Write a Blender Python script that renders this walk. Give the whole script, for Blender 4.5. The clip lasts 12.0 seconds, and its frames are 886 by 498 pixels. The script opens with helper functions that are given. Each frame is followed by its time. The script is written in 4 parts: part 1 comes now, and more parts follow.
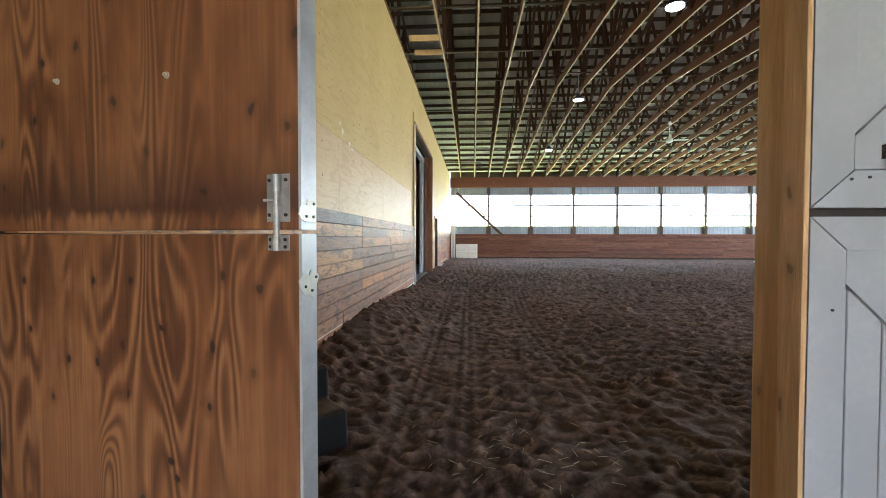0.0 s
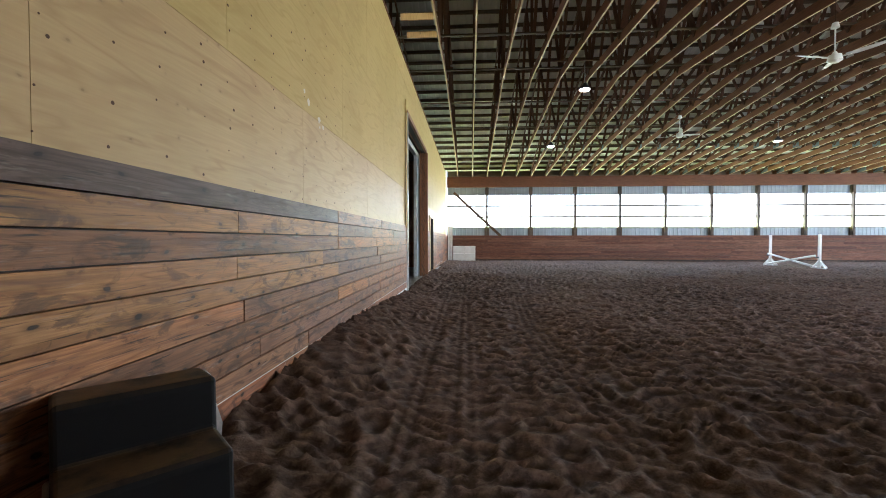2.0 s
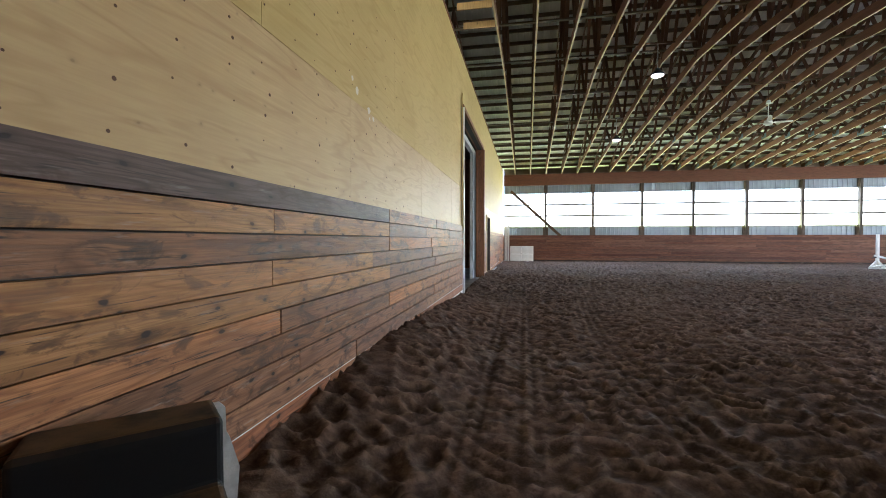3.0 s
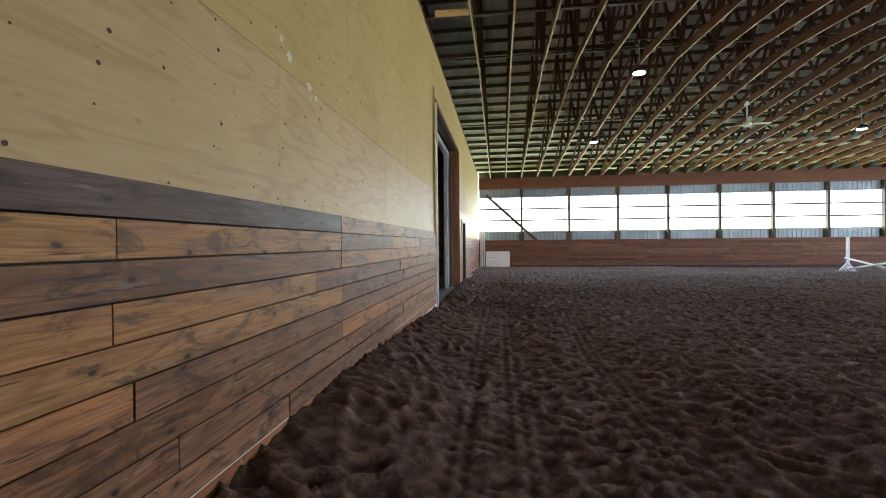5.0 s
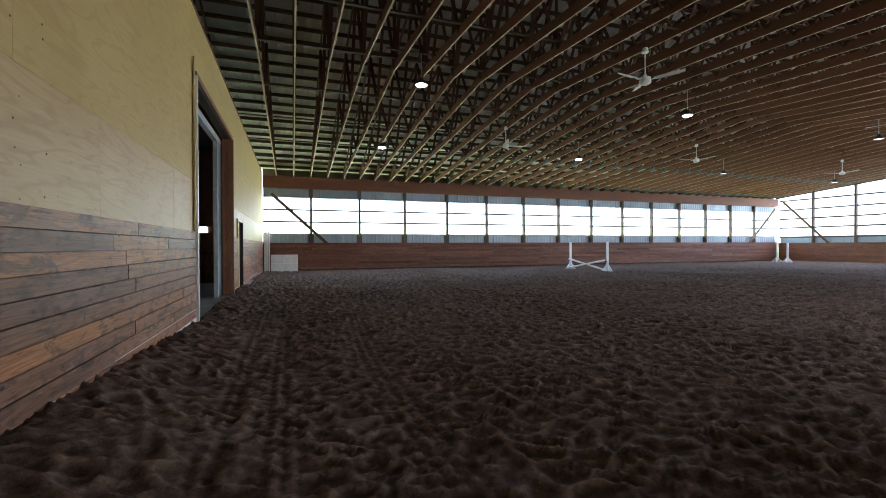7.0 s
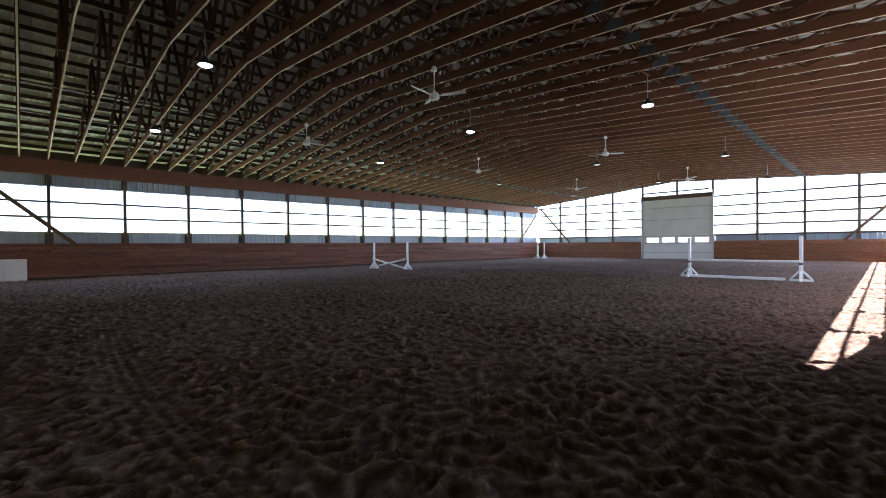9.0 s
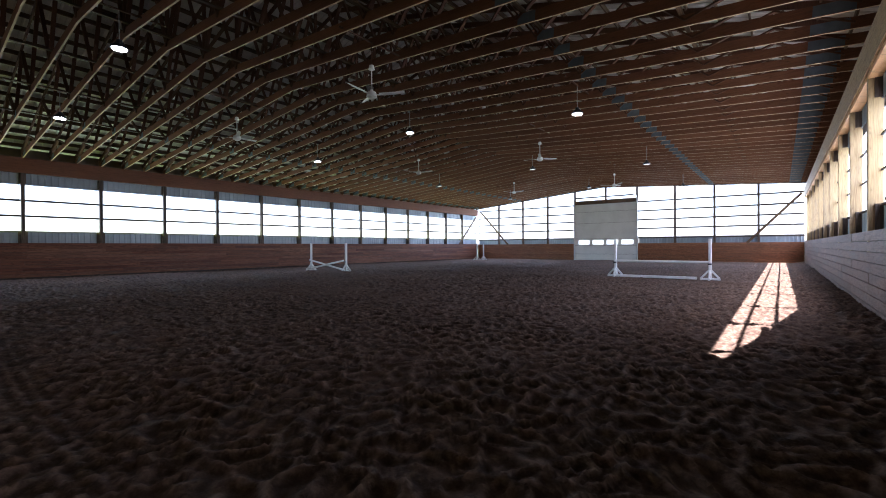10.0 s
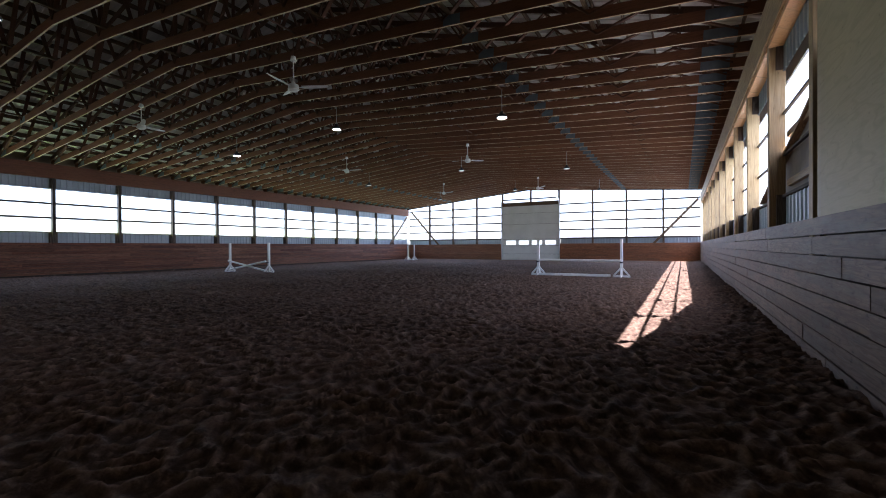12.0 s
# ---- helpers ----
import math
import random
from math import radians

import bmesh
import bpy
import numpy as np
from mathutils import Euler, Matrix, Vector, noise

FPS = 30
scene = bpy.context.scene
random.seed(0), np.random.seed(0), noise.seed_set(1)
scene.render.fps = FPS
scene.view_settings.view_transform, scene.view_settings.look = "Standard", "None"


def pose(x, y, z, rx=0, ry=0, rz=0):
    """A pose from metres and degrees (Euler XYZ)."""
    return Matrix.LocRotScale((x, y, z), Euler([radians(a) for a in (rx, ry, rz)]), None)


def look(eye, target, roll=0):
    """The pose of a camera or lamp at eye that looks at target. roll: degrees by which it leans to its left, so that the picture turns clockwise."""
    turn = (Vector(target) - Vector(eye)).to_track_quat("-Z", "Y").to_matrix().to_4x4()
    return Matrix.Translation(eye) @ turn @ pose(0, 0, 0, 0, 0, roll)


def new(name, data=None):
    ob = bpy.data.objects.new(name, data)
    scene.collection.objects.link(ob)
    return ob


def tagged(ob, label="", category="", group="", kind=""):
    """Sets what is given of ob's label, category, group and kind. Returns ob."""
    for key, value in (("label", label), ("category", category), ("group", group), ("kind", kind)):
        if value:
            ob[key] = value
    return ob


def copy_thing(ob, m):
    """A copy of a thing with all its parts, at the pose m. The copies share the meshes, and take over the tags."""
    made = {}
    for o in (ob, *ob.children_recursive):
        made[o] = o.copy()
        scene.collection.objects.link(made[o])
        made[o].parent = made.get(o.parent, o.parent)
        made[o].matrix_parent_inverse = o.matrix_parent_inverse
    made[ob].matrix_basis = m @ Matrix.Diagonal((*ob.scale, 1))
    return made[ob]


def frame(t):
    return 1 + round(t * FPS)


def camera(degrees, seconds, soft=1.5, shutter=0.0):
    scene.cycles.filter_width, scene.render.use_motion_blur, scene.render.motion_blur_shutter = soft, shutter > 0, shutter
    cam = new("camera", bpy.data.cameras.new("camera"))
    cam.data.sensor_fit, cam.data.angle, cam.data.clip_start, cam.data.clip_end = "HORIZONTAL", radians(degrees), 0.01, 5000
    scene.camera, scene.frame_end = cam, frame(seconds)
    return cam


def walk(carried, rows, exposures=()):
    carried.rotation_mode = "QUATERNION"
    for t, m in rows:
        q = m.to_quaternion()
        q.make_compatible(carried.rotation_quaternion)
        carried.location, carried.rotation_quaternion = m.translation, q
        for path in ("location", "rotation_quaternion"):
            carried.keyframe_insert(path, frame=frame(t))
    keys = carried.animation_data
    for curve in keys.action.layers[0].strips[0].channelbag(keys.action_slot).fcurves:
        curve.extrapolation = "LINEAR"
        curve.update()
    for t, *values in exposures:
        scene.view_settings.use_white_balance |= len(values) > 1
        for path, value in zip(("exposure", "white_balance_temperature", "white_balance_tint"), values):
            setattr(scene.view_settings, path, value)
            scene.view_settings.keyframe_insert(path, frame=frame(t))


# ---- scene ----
cam = camera(91.4, 12.0, 1.0)
PATH = [
    (0, (1.525, -1.334, 1.35), (1.387, 0.661, 1.298), 0.1),
    (0.5, (1.51, -1.041, 1.334), (1.39, 0.955, 1.288), 0.1),
    (1, (1.486, -0.772, 1.327), (1.382, 1.225, 1.28), 0.1),
    (1.5, (1.485, -0.502, 1.325), (1.384, 1.495, 1.282), 0.0),
    (2, (1.496, -0.269, 1.318), (1.37, 1.727, 1.276), 0.0),
    (2.5, (1.474, -0.042, 1.321), (1.211, 1.94, 1.277), 0.0),
    (3, (1.416, 0.193, 1.329), (1.036, 2.156, 1.286), -0.0),
    (4.8, (1.309, 1.044, 1.401), (0.968, 3.015, 1.378), -0.5),
    (5, (1.313, 1.099, 1.405), (1.047, 3.081, 1.382), -0.5),
    (5.5, (1.367, 1.205, 1.414), (1.31, 3.204, 1.387), -0.4),
    (6, (1.443, 1.353, 1.413), (1.607, 3.346, 1.391), -0.3),
    (6.5, (1.492, 1.424, 1.416), (1.877, 3.387, 1.393), -0.2),
    (7, (1.543, 1.536, 1.388), (2.2, 3.425, 1.374), -0.2),
    (7.5, (1.554, 1.523, 1.366), (2.472, 3.3, 1.357), -0.3),
    (9.5, (1.671, 1.343, 1.374), (3.166, 2.672, 1.358), -0.4),
    (10, (1.703, 1.312, 1.347), (3.279, 2.543, 1.336), -0.3),
    (10.5, (1.709, 1.305, 1.346), (3.35, 2.448, 1.335), -0.3),
    (11, (1.724, 1.231, 1.344), (3.418, 2.293, 1.333), -0.2),
    (11.5, (1.71, 1.148, 1.319), (3.445, 2.144, 1.31), -0.3),
    (12, (1.8, 1.223, 1.311), (3.549, 2.193, 1.301), -0.3),
]
EXPOSURES = [(0.0, 5.13, 5950, 15), (1.0, 4.99, 5950, 15), (1.5, 4.93, 5950, 15), (3.0, 4.78, 5950, 15), (5.0, 4.46, 5950, 15), (6.5, 4.07, 5850, 14), (7.5, 3.83, 5750, 15),
             (9.5, 3.42, 5650, 21), (10.5, 3.1, 5600, 22), (12.0, 2.92, 5600, 22)]
walk(cam, [(t, look(eye, target, roll)) for t, eye, target, roll in PATH], EXPOSURES)

# ---- plan, in metres ----
LX, WY = 40.95, 27.16          # arena: x along the long side, y across
BAY, X0 = 2.743, -0.2          # post spacing and its start
KT = 1.60                      # top of the kick boards
PH = 0.137                     # height of one board
EAVE, RIDGE = 5.29, 6.48       # underside of the trusses, far wall and ridge
NEAR_EAVE, YR = 5.62, 13.90    # underside at the sunny wall, and where the ridge runs
SILL, WTOP = 2.13, 4.14        # ribbon windows
MID = WY / 2
DY0, DY1, DZ = 9.80, 14.30, 4.25   # tall doorway in the side wall
POSTS = [X0 + BAY * i for i in range(1, 15)]
ENDP = [2.59, 5.35, 8.08, 10.98, 16.40, 19.12, 21.79, 24.58]


def chord_z(y):
    """Underside of the trusses."""
    if y > YR:
        return EAVE + (RIDGE - EAVE) * (WY - y) / (WY - YR)
    return NEAR_EAVE + (RIDGE - NEAR_EAVE) * y / YR


def hang_z(y):
    """Height from which lamps and fans are hung."""
    return 5.29 + 0.91 * (1 - abs(y - MID) / MID)


def roof_z(y):
    """Underside of the roof sheets."""
    return 5.75 + 0.32 * (WY - y) if y > YR else 6.15 + 0.276 * y


# ---- world, sun, daylight ----
world = bpy.data.worlds.new("sky")
scene.world = world
world.use_nodes = True
wn = world.node_tree
sky = wn.nodes.new("ShaderNodeTexSky")
sky.sky_type, sky.sun_disc = "NISHITA", False
sky.sun_elevation, sky.sun_rotation = radians(60), radians(178)
sky.dust_density = 2.5
wn.links.new(sky.outputs[0], wn.nodes["Background"].inputs[0])
wn.nodes["Background"].inputs[1].default_value = 0.10

sun = new("sun", bpy.data.lights.new("sun", "SUN"))
sun.data.energy, sun.data.angle, sun.data.color = 5.0, radians(0.5), (1.0, 0.93, 0.82)
sun.matrix_world = look((0, 0, 20), (-1.0, 0.58 * 20, 0))

GLOW = 0.32  # daylight in the openings


def daylight(name, eye, target, w, h, glow=GLOW, colour=(0.90, 0.955, 1.0)):
    ob = new(name, bpy.data.lights.new(name, "AREA"))
    ob.data.shape, ob.data.size, ob.data.size_y = "RECTANGLE", w, h
    ob.data.energy, ob.data.color = glow * math.pi * w * h, colour
    ob.matrix_world = look(eye, target)
    return ob


daylight("daylight_far", (LX / 2, WY + 0.50, (SILL + WTOP) / 2), (LX / 2, 0, (SILL + WTOP) / 2), LX, WTOP - SILL)
daylight("daylight_near", ((LX + 12) / 2, -0.50, (SILL + WTOP) / 2), ((LX + 12) / 2, 9, (SILL + WTOP) / 2), LX - 12, WTOP - SILL, GLOW * 1.3)
daylight("daylight_end", (LX + 0.45, MID, 4.25), (0, MID, 4.25), WY, 4.5, GLOW * 1.45)
# added green lamp outside the far windows, standing in for an unseen lawn's bounce
daylight("lawn_light", (LX / 2, WY + 0.42, SILL + 0.05), (LX / 2, WY - 3.0, SILL + 6.5), LX, 0.9, GLOW * 1.9, (0.76, 1.0, 0.22))
# added lamp in the opening of the unseen aisle; lights the entrance doors
daylight("daylight_aisle", (2.0, -7.6, 2.0), (2.0, 0, 1.6), 2.2, 2.9, 0.045)

# ---- materials ----


class Nodes:
    def __init__(self, name):
        self.m = bpy.data.materials.new(name)
        self.m.use_nodes = True
        self.t = self.m.node_tree
        self.b = self.t.nodes["Principled BSDF"]

    def add(self, kind, **inputs):
        n = self.t.nodes.new(kind)
        for k, v in inputs.items():
            if k in n.inputs:
                n.inputs[k].default_value = v
        return n

    def link(self, a, b):
        self.t.links.new(a, b)

    def coords(self, scale, shift=True):
        """World position, scaled; each piece is shifted by its own random number."""
        g = self.add("ShaderNodeNewGeometry")
        mp = self.add("ShaderNodeMapping")
        mp.inputs["Scale"].default_value = scale
        if shift:
            oi = self.add("ShaderNodeObjectInfo")
            mul = self.add("ShaderNodeVectorMath")
            mul.operation = "SCALE"
            mul.inputs[0].default_value = (37.0, 53.0, 91.0)
            self.link(oi.outputs["Random"], mul.inputs["Scale"])
            add = self.add("ShaderNodeVectorMath")
            self.link(g.outputs["Position"], add.inputs[0])
            self.link(mul.outputs[0], add.inputs[1])
            self.link(add.outputs[0], mp.inputs["Vector"])
        else:
            self.link(g.outputs["Position"], mp.inputs["Vector"])
        return mp.outputs[0]

    def knots(self, axis, along, across, near, far, amount):
        """Round knots scattered over a board, on its face."""
        v = self.coords((1, 1, 1))
        sep = self.add("ShaderNodeSeparateXYZ")
        self.link(v, sep.inputs[0])
        sx, sy, sz = sep.outputs
        a = {"x": sx, "y": sy, "z": sz}[axis]
        if axis == "z":
            sm = self.add("ShaderNodeMath")
            self.link(sx, sm.inputs[0])
            self.link(sy, sm.inputs[1])
            b = sm.outputs[0]
        else:
            b = sz
        com = self.add("ShaderNodeCombineXYZ")
        for src, k, dst in ((a, along, com.inputs[0]), (b, across, com.inputs[1])):
            mu = self.add("ShaderNodeMath")
            mu.operation = "MULTIPLY"
            mu.inputs[1].default_value = k
            self.link(src, mu.inputs[0])
            self.link(mu.outputs[0], dst)
        wob = self.add("ShaderNodeTexNoise", Scale=1.6, Detail=3.0, Roughness=0.6)
        self.link(com.outputs[0], wob.inputs["Vector"])
        off = self.add("ShaderNodeVectorMath")
        off.operation = "MULTIPLY_ADD"
        off.inputs[1].default_value = (0.30, 0.30, 0.0)
        self.link(wob.outputs["Color"], off.inputs[0])
        self.link(com.outputs[0], off.inputs[2])
        vo = self.t.nodes.new("ShaderNodeTexVoronoi")
        vo.voronoi_dimensions = "2D"
        vo.inputs["Scale"].default_value = 1.0
        self.link(off.outputs[0], vo.inputs["Vector"])
        some = self.ramp(vo.outputs["Color"], [(0.38, (0, 0, 0)), (0.55, (1, 1, 1))])
        k = self.ramp(vo.outputs["Distance"], [(near * 0.8, (amount,) * 3), (near * 1.25, (amount * 0.40,) * 3), (far, (amount * 0.16,) * 3), (far * 1.5, (0, 0, 0))])
        return self.mix(1.0, k, some, "MULTIPLY")

    def noise(self, vec, scale, detail=4.0, rough=0.55, dist=0.0):
        n = self.add("ShaderNodeTexNoise", Scale=scale, Detail=detail, Roughness=rough, Distortion=dist)
        self.link(vec, n.inputs["Vector"])
        return n.outputs["Fac"]

    def ramp(self, fac, stops):
        r = self.add("ShaderNodeValToRGB")
        el = r.color_ramp.elements
        while len(el) < len(stops):
            el.new(0.5)
        for e, (p, c) in zip(el, stops):
            e.position, e.color = p, (*c, 1) if len(c) == 3 else c
        self.link(fac, r.inputs[0])
        return r.outputs[0]

    def mix(self, fac, a, b, mode="MIX"):
        n = self.t.nodes.new("ShaderNodeMixRGB")
        n.blend_type = mode
        for v, s in ((fac, n.inputs[0]), (a, n.inputs[1]), (b, n.inputs[2])):
            if hasattr(v, "links"):
                self.link(v, s)
            else:
                s.default_value = v if isinstance(v, float) else (*v, 1)
        return n.outputs[0]

    def bump(self, fac, strength, dist):
        n = self.add("ShaderNodeBump", Strength=strength, Distance=dist)
        self.link(fac, n.inputs["Height"])
        self.link(n.outputs[0], self.b.inputs["Normal"])

    def done(self, colour, rough=0.8, metal=0.0):
        if hasattr(colour, "links"):
            self.link(colour, self.b.inputs["Base Color"])
        else:
            self.b.inputs["Base Color"].default_value = (*colour, 1)
        if hasattr(rough, "links"):
            self.link(rough, self.b.inputs["Roughness"])
        else:
            self.b.inputs["Roughness"].default_value = rough
        self.b.inputs["Metallic"].default_value = metal
        return self.m


def grain_scale(axis, along, across):
    return tuple(along if i == "xyz".index(axis) else across for i in range(3))


def boards(name, axis, tones, knots=0.5, rough=0.75, stain=(0.05, 0.045, 0.045), stain_amount=0.6, grain=1.0, blotch=0.0):
    """Sawn boards with grain along the axis, knots, and one tone a board."""
    n = Nodes(name)
    v = n.coords(grain_scale(axis, 1.2, 22.0))
    g1 = n.noise(v, 1.0, 5.0, 0.6, 0.9)
    v2 = n.coords(grain_scale(axis, 4.0, 120.0))
    g2 = n.noise(v2, 1.0, 3.0, 0.6)
    oi = n.add("ShaderNodeObjectInfo")
    tone = n.ramp(oi.outputs["Random"], [(i / max(1, len(tones) - 1), c) for i, c in enumerate(tones)])
    dark = n.mix(1.0, tone, (0.36, 0.29, 0.25), "MULTIPLY")
    vr = n.coords(grain_scale(axis, 0.45, 5.0))
    rg = n.noise(vr, 1.0, 2.0, 0.5, 0.25)
    mu = n.add("ShaderNodeMath")
    mu.operation = "MULTIPLY"
    mu.inputs[1].default_value = 26.0
    n.link(rg, mu.inputs[0])
    pp = n.add("ShaderNodeMath")
    pp.operation = "PINGPONG"
    pp.inputs[1].default_value = 1.0
    n.link(mu.outputs[0], pp.inputs[0])
    c = n.mix(n.ramp(pp.outputs[0], [(0.0, (0.75 * grain,) * 3), (0.30, (0.12 * grain,) * 3), (1.0, (0, 0, 0))]), tone, dark)
    c = n.mix(n.ramp(g1, [(0.34, (0.65 * grain,) * 3), (0.52, (0, 0, 0))]), c, dark)
    c = n.mix(n.ramp(g2, [(0.38, (0.6 * grain,) * 3), (0.56, (0, 0, 0))]), c, dark)
    # grey weathering in long patches
    v3 = n.coords(grain_scale(axis, 0.5, 3.5))
    w = n.noise(v3, 1.3, 4.0, 0.6)
    grey = n.ramp(w, [(0.50, (0, 0, 0)), (0.66, (stain_amount,) * 3)])
    c = n.mix(grey, c, stain)
    if blotch:
        cloud = n.noise(n.coords(grain_scale(axis, 3.2, 9.0)), 1.0, 5.0, 0.68, 0.8)
        c = n.mix(n.ramp(cloud, [(0.53, (0, 0, 0)), (0.58, (blotch * 0.65,) * 3), (0.68, (blotch,) * 3)]), c, (0.058, 0.030, 0.019))
        edge = n.noise(n.coords(grain_scale(axis, 0.9, 14.0)), 1.0, 4.0, 0.65, 0.4)
        c = n.mix(n.ramp(edge, [(0.56, (0, 0, 0)), (0.72, (blotch * 0.8,) * 3)]), c, (0.105, 0.056, 0.038))
        split = n.noise(n.coords(grain_scale(axis, 2.4, 55.0)), 1.0, 3.0, 0.6, 0.3)
        c = n.mix(n.ramp(split, [(0.63, (0, 0, 0)), (0.68, (blotch,) * 3)]), c, (0.028, 0.018, 0.014))
        scuff = n.noise(n.coords(grain_scale(axis, 3.0, 30.0)), 1.0, 4.0, 0.7)
        c = n.mix(n.ramp(scuff, [(0.60, (0, 0, 0)), (0.74, (blotch * 0.45,) * 3)]), c, (0.50, 0.42, 0.36))
    # knots
    k = n.knots(axis, 2.8, 5.6, 0.05, 0.13, knots)
    c = n.mix(k, c, (0.018, 0.011, 0.008))
    n.bump(g1, 0.35, 0.012)
    n.b.inputs["Specular IOR Level"].default_value = 0.28
    return n.done(c, n.ramp(g2, [(0.3, (rough - 0.12,) * 3), (0.7, (rough + 0.12,) * 3)]))


def plywood(name, light, dark, axis="y", knots=0.0, rough=0.6, depth=1.0, stretch=1.0, rings=16.0):
    """Rotary-cut plywood: wide cathedral figure, blotches."""
    n = Nodes(name)
    v = n.coords(grain_scale(axis, 0.55 * stretch, 3.2))
    f = n.noise(v, 1.0, 3.0, 0.5, 0.3)
    wv = n.add("ShaderNodeMath")
    wv.operation = "MULTIPLY"
    wv.inputs[1].default_value = rings
    n.link(f, wv.inputs[0])
    fr = n.add("ShaderNodeMath")
    fr.operation = "PINGPONG"
    fr.inputs[1].default_value = 1.0
    n.link(wv.outputs[0], fr.inputs[0])
    v2 = n.coords(grain_scale(axis, 3.0, 70.0))
    g = n.noise(v2, 1.0, 4.0, 0.6)
    fig = n.ramp(fr.outputs[0], [(0.0, (depth * 0.55,) * 3), (0.45, (0, 0, 0)), (1.0, (depth * 0.12,) * 3)])
    c = n.mix(fig, light, dark)
    c = n.mix(n.ramp(g, [(0.35, (0.30 * depth,) * 3), (0.62, (0, 0, 0))]), c, dark)
    v3 = n.coords((0.7, 0.7, 0.7), False)
    bl = n.noise(v3, 1.0, 3.0, 0.6)
    c = n.mix(n.ramp(bl, [(0.40, (0.35 * depth,) * 3), (0.62, (0, 0, 0))]), c, dark)
    if knots:
        k = n.knots(axis, 4.2, 6.5, 0.03, 0.07, knots)
        c = n.mix(k, c, (0.05, 0.022, 0.012))
    n.bump(g, 0.15, 0.004)
    n.b.inputs["Specular IOR Level"].default_value = 0.3
    return n.done(c, rough)


def plain(name, colour, rough=0.5, metal=0.0, vary=0.12, scale=3.0, bump=0.0):
    n = Nodes(name)
    v = n.coords((1, 1, 1))
    a = n.noise(v, scale, 4.0, 0.6)
    b = n.noise(v, scale * 14, 3.0, 0.6)
    dark = tuple(c * (1 - 2.4 * vary) for c in colour)
    c = n.mix(n.ramp(a, [(0.38, (0.9,) * 3), (0.62, (0, 0, 0))]), colour, dark)
    c = n.mix(n.ramp(b, [(0.40, (0.35,) * 3), (0.6, (0, 0, 0))]), c, dark)
    if bump:
        n.bump(b, bump, 0.004)
    return n.done(c, rough, metal)


OLD = [(0.45, 0.190, 0.078), (0.22, 0.110, 0.070), (0.53, 0.235, 0.090), (0.45, 0.160, 0.072), (0.43, 0.215, 0.110), (0.29, 0.135, 0.075), (0.55, 0.235, 0.090)]
RED = [(0.20, 0.078, 0.046), (0.26, 0.115, 0.068), (0.14, 0.056, 0.036), (0.29, 0.145, 0.09), (0.18, 0.068, 0.042)]
M_OLD_Y = boards("weathered_boards_y", "y", OLD, 0.95, 0.55, (0.16, 0.085, 0.055), 0.4, 0.9, 0.85)
M_GREY_Y = boards("grey_board_y", "y", [(0.150, 0.093, 0.072), (0.18, 0.115, 0.092), (0.13, 0.083, 0.067)], 0.95, 0.55, (0.18, 0.14, 0.12), 0.4, 1.0, 0.7)
M_TAN_Y = boards("tan_boards_y", "y", [(0.52, 0.265, 0.090), (0.46, 0.210, 0.075), (0.50, 0.255, 0.098)], 0.95, 0.55, (0.27, 0.13, 0.06), 0.35, 0.8, 0.8)
M_BRN_Y = boards("dark_boards_y", "y", [(0.27, 0.115, 0.050), (0.30, 0.135, 0.06), (0.24, 0.105, 0.05)], 0.95, 0.55, (0.11, 0.062, 0.045), 0.45, 0.9, 0.9)
M_RED_X = boards("brown_boards_x", "x", RED, 0.5, 0.6, (0.07, 0.04, 0.032), 0.5)
M_RED_Y = boards("brown_boards_y", "y", [(0.28, 0.125, 0.06), (0.24, 0.10, 0.05), (0.32, 0.15, 0.075)], 0.5, 0.55, (0.10, 0.05, 0.03), 0.5)
M_OLD_X = boards("weathered_boards_x", "x", [(0.20, 0.132, 0.100), (0.14, 0.095, 0.078), (0.24, 0.165, 0.130), (0.17, 0.112, 0.090)], 0.8, 0.6, (0.10, 0.085, 0.078), 0.7, 1.0, 0.5)
M_PLY = plywood("pale_plywood", (0.57, 0.405, 0.195), (0.38, 0.235, 0.10), "y", 0.35, 0.55, 0.85)
M_PLYG = plywood("yellow_plywood", (0.55, 0.40, 0.158), (0.39, 0.265, 0.082), "y", 0.12, 0.68, 0.75)


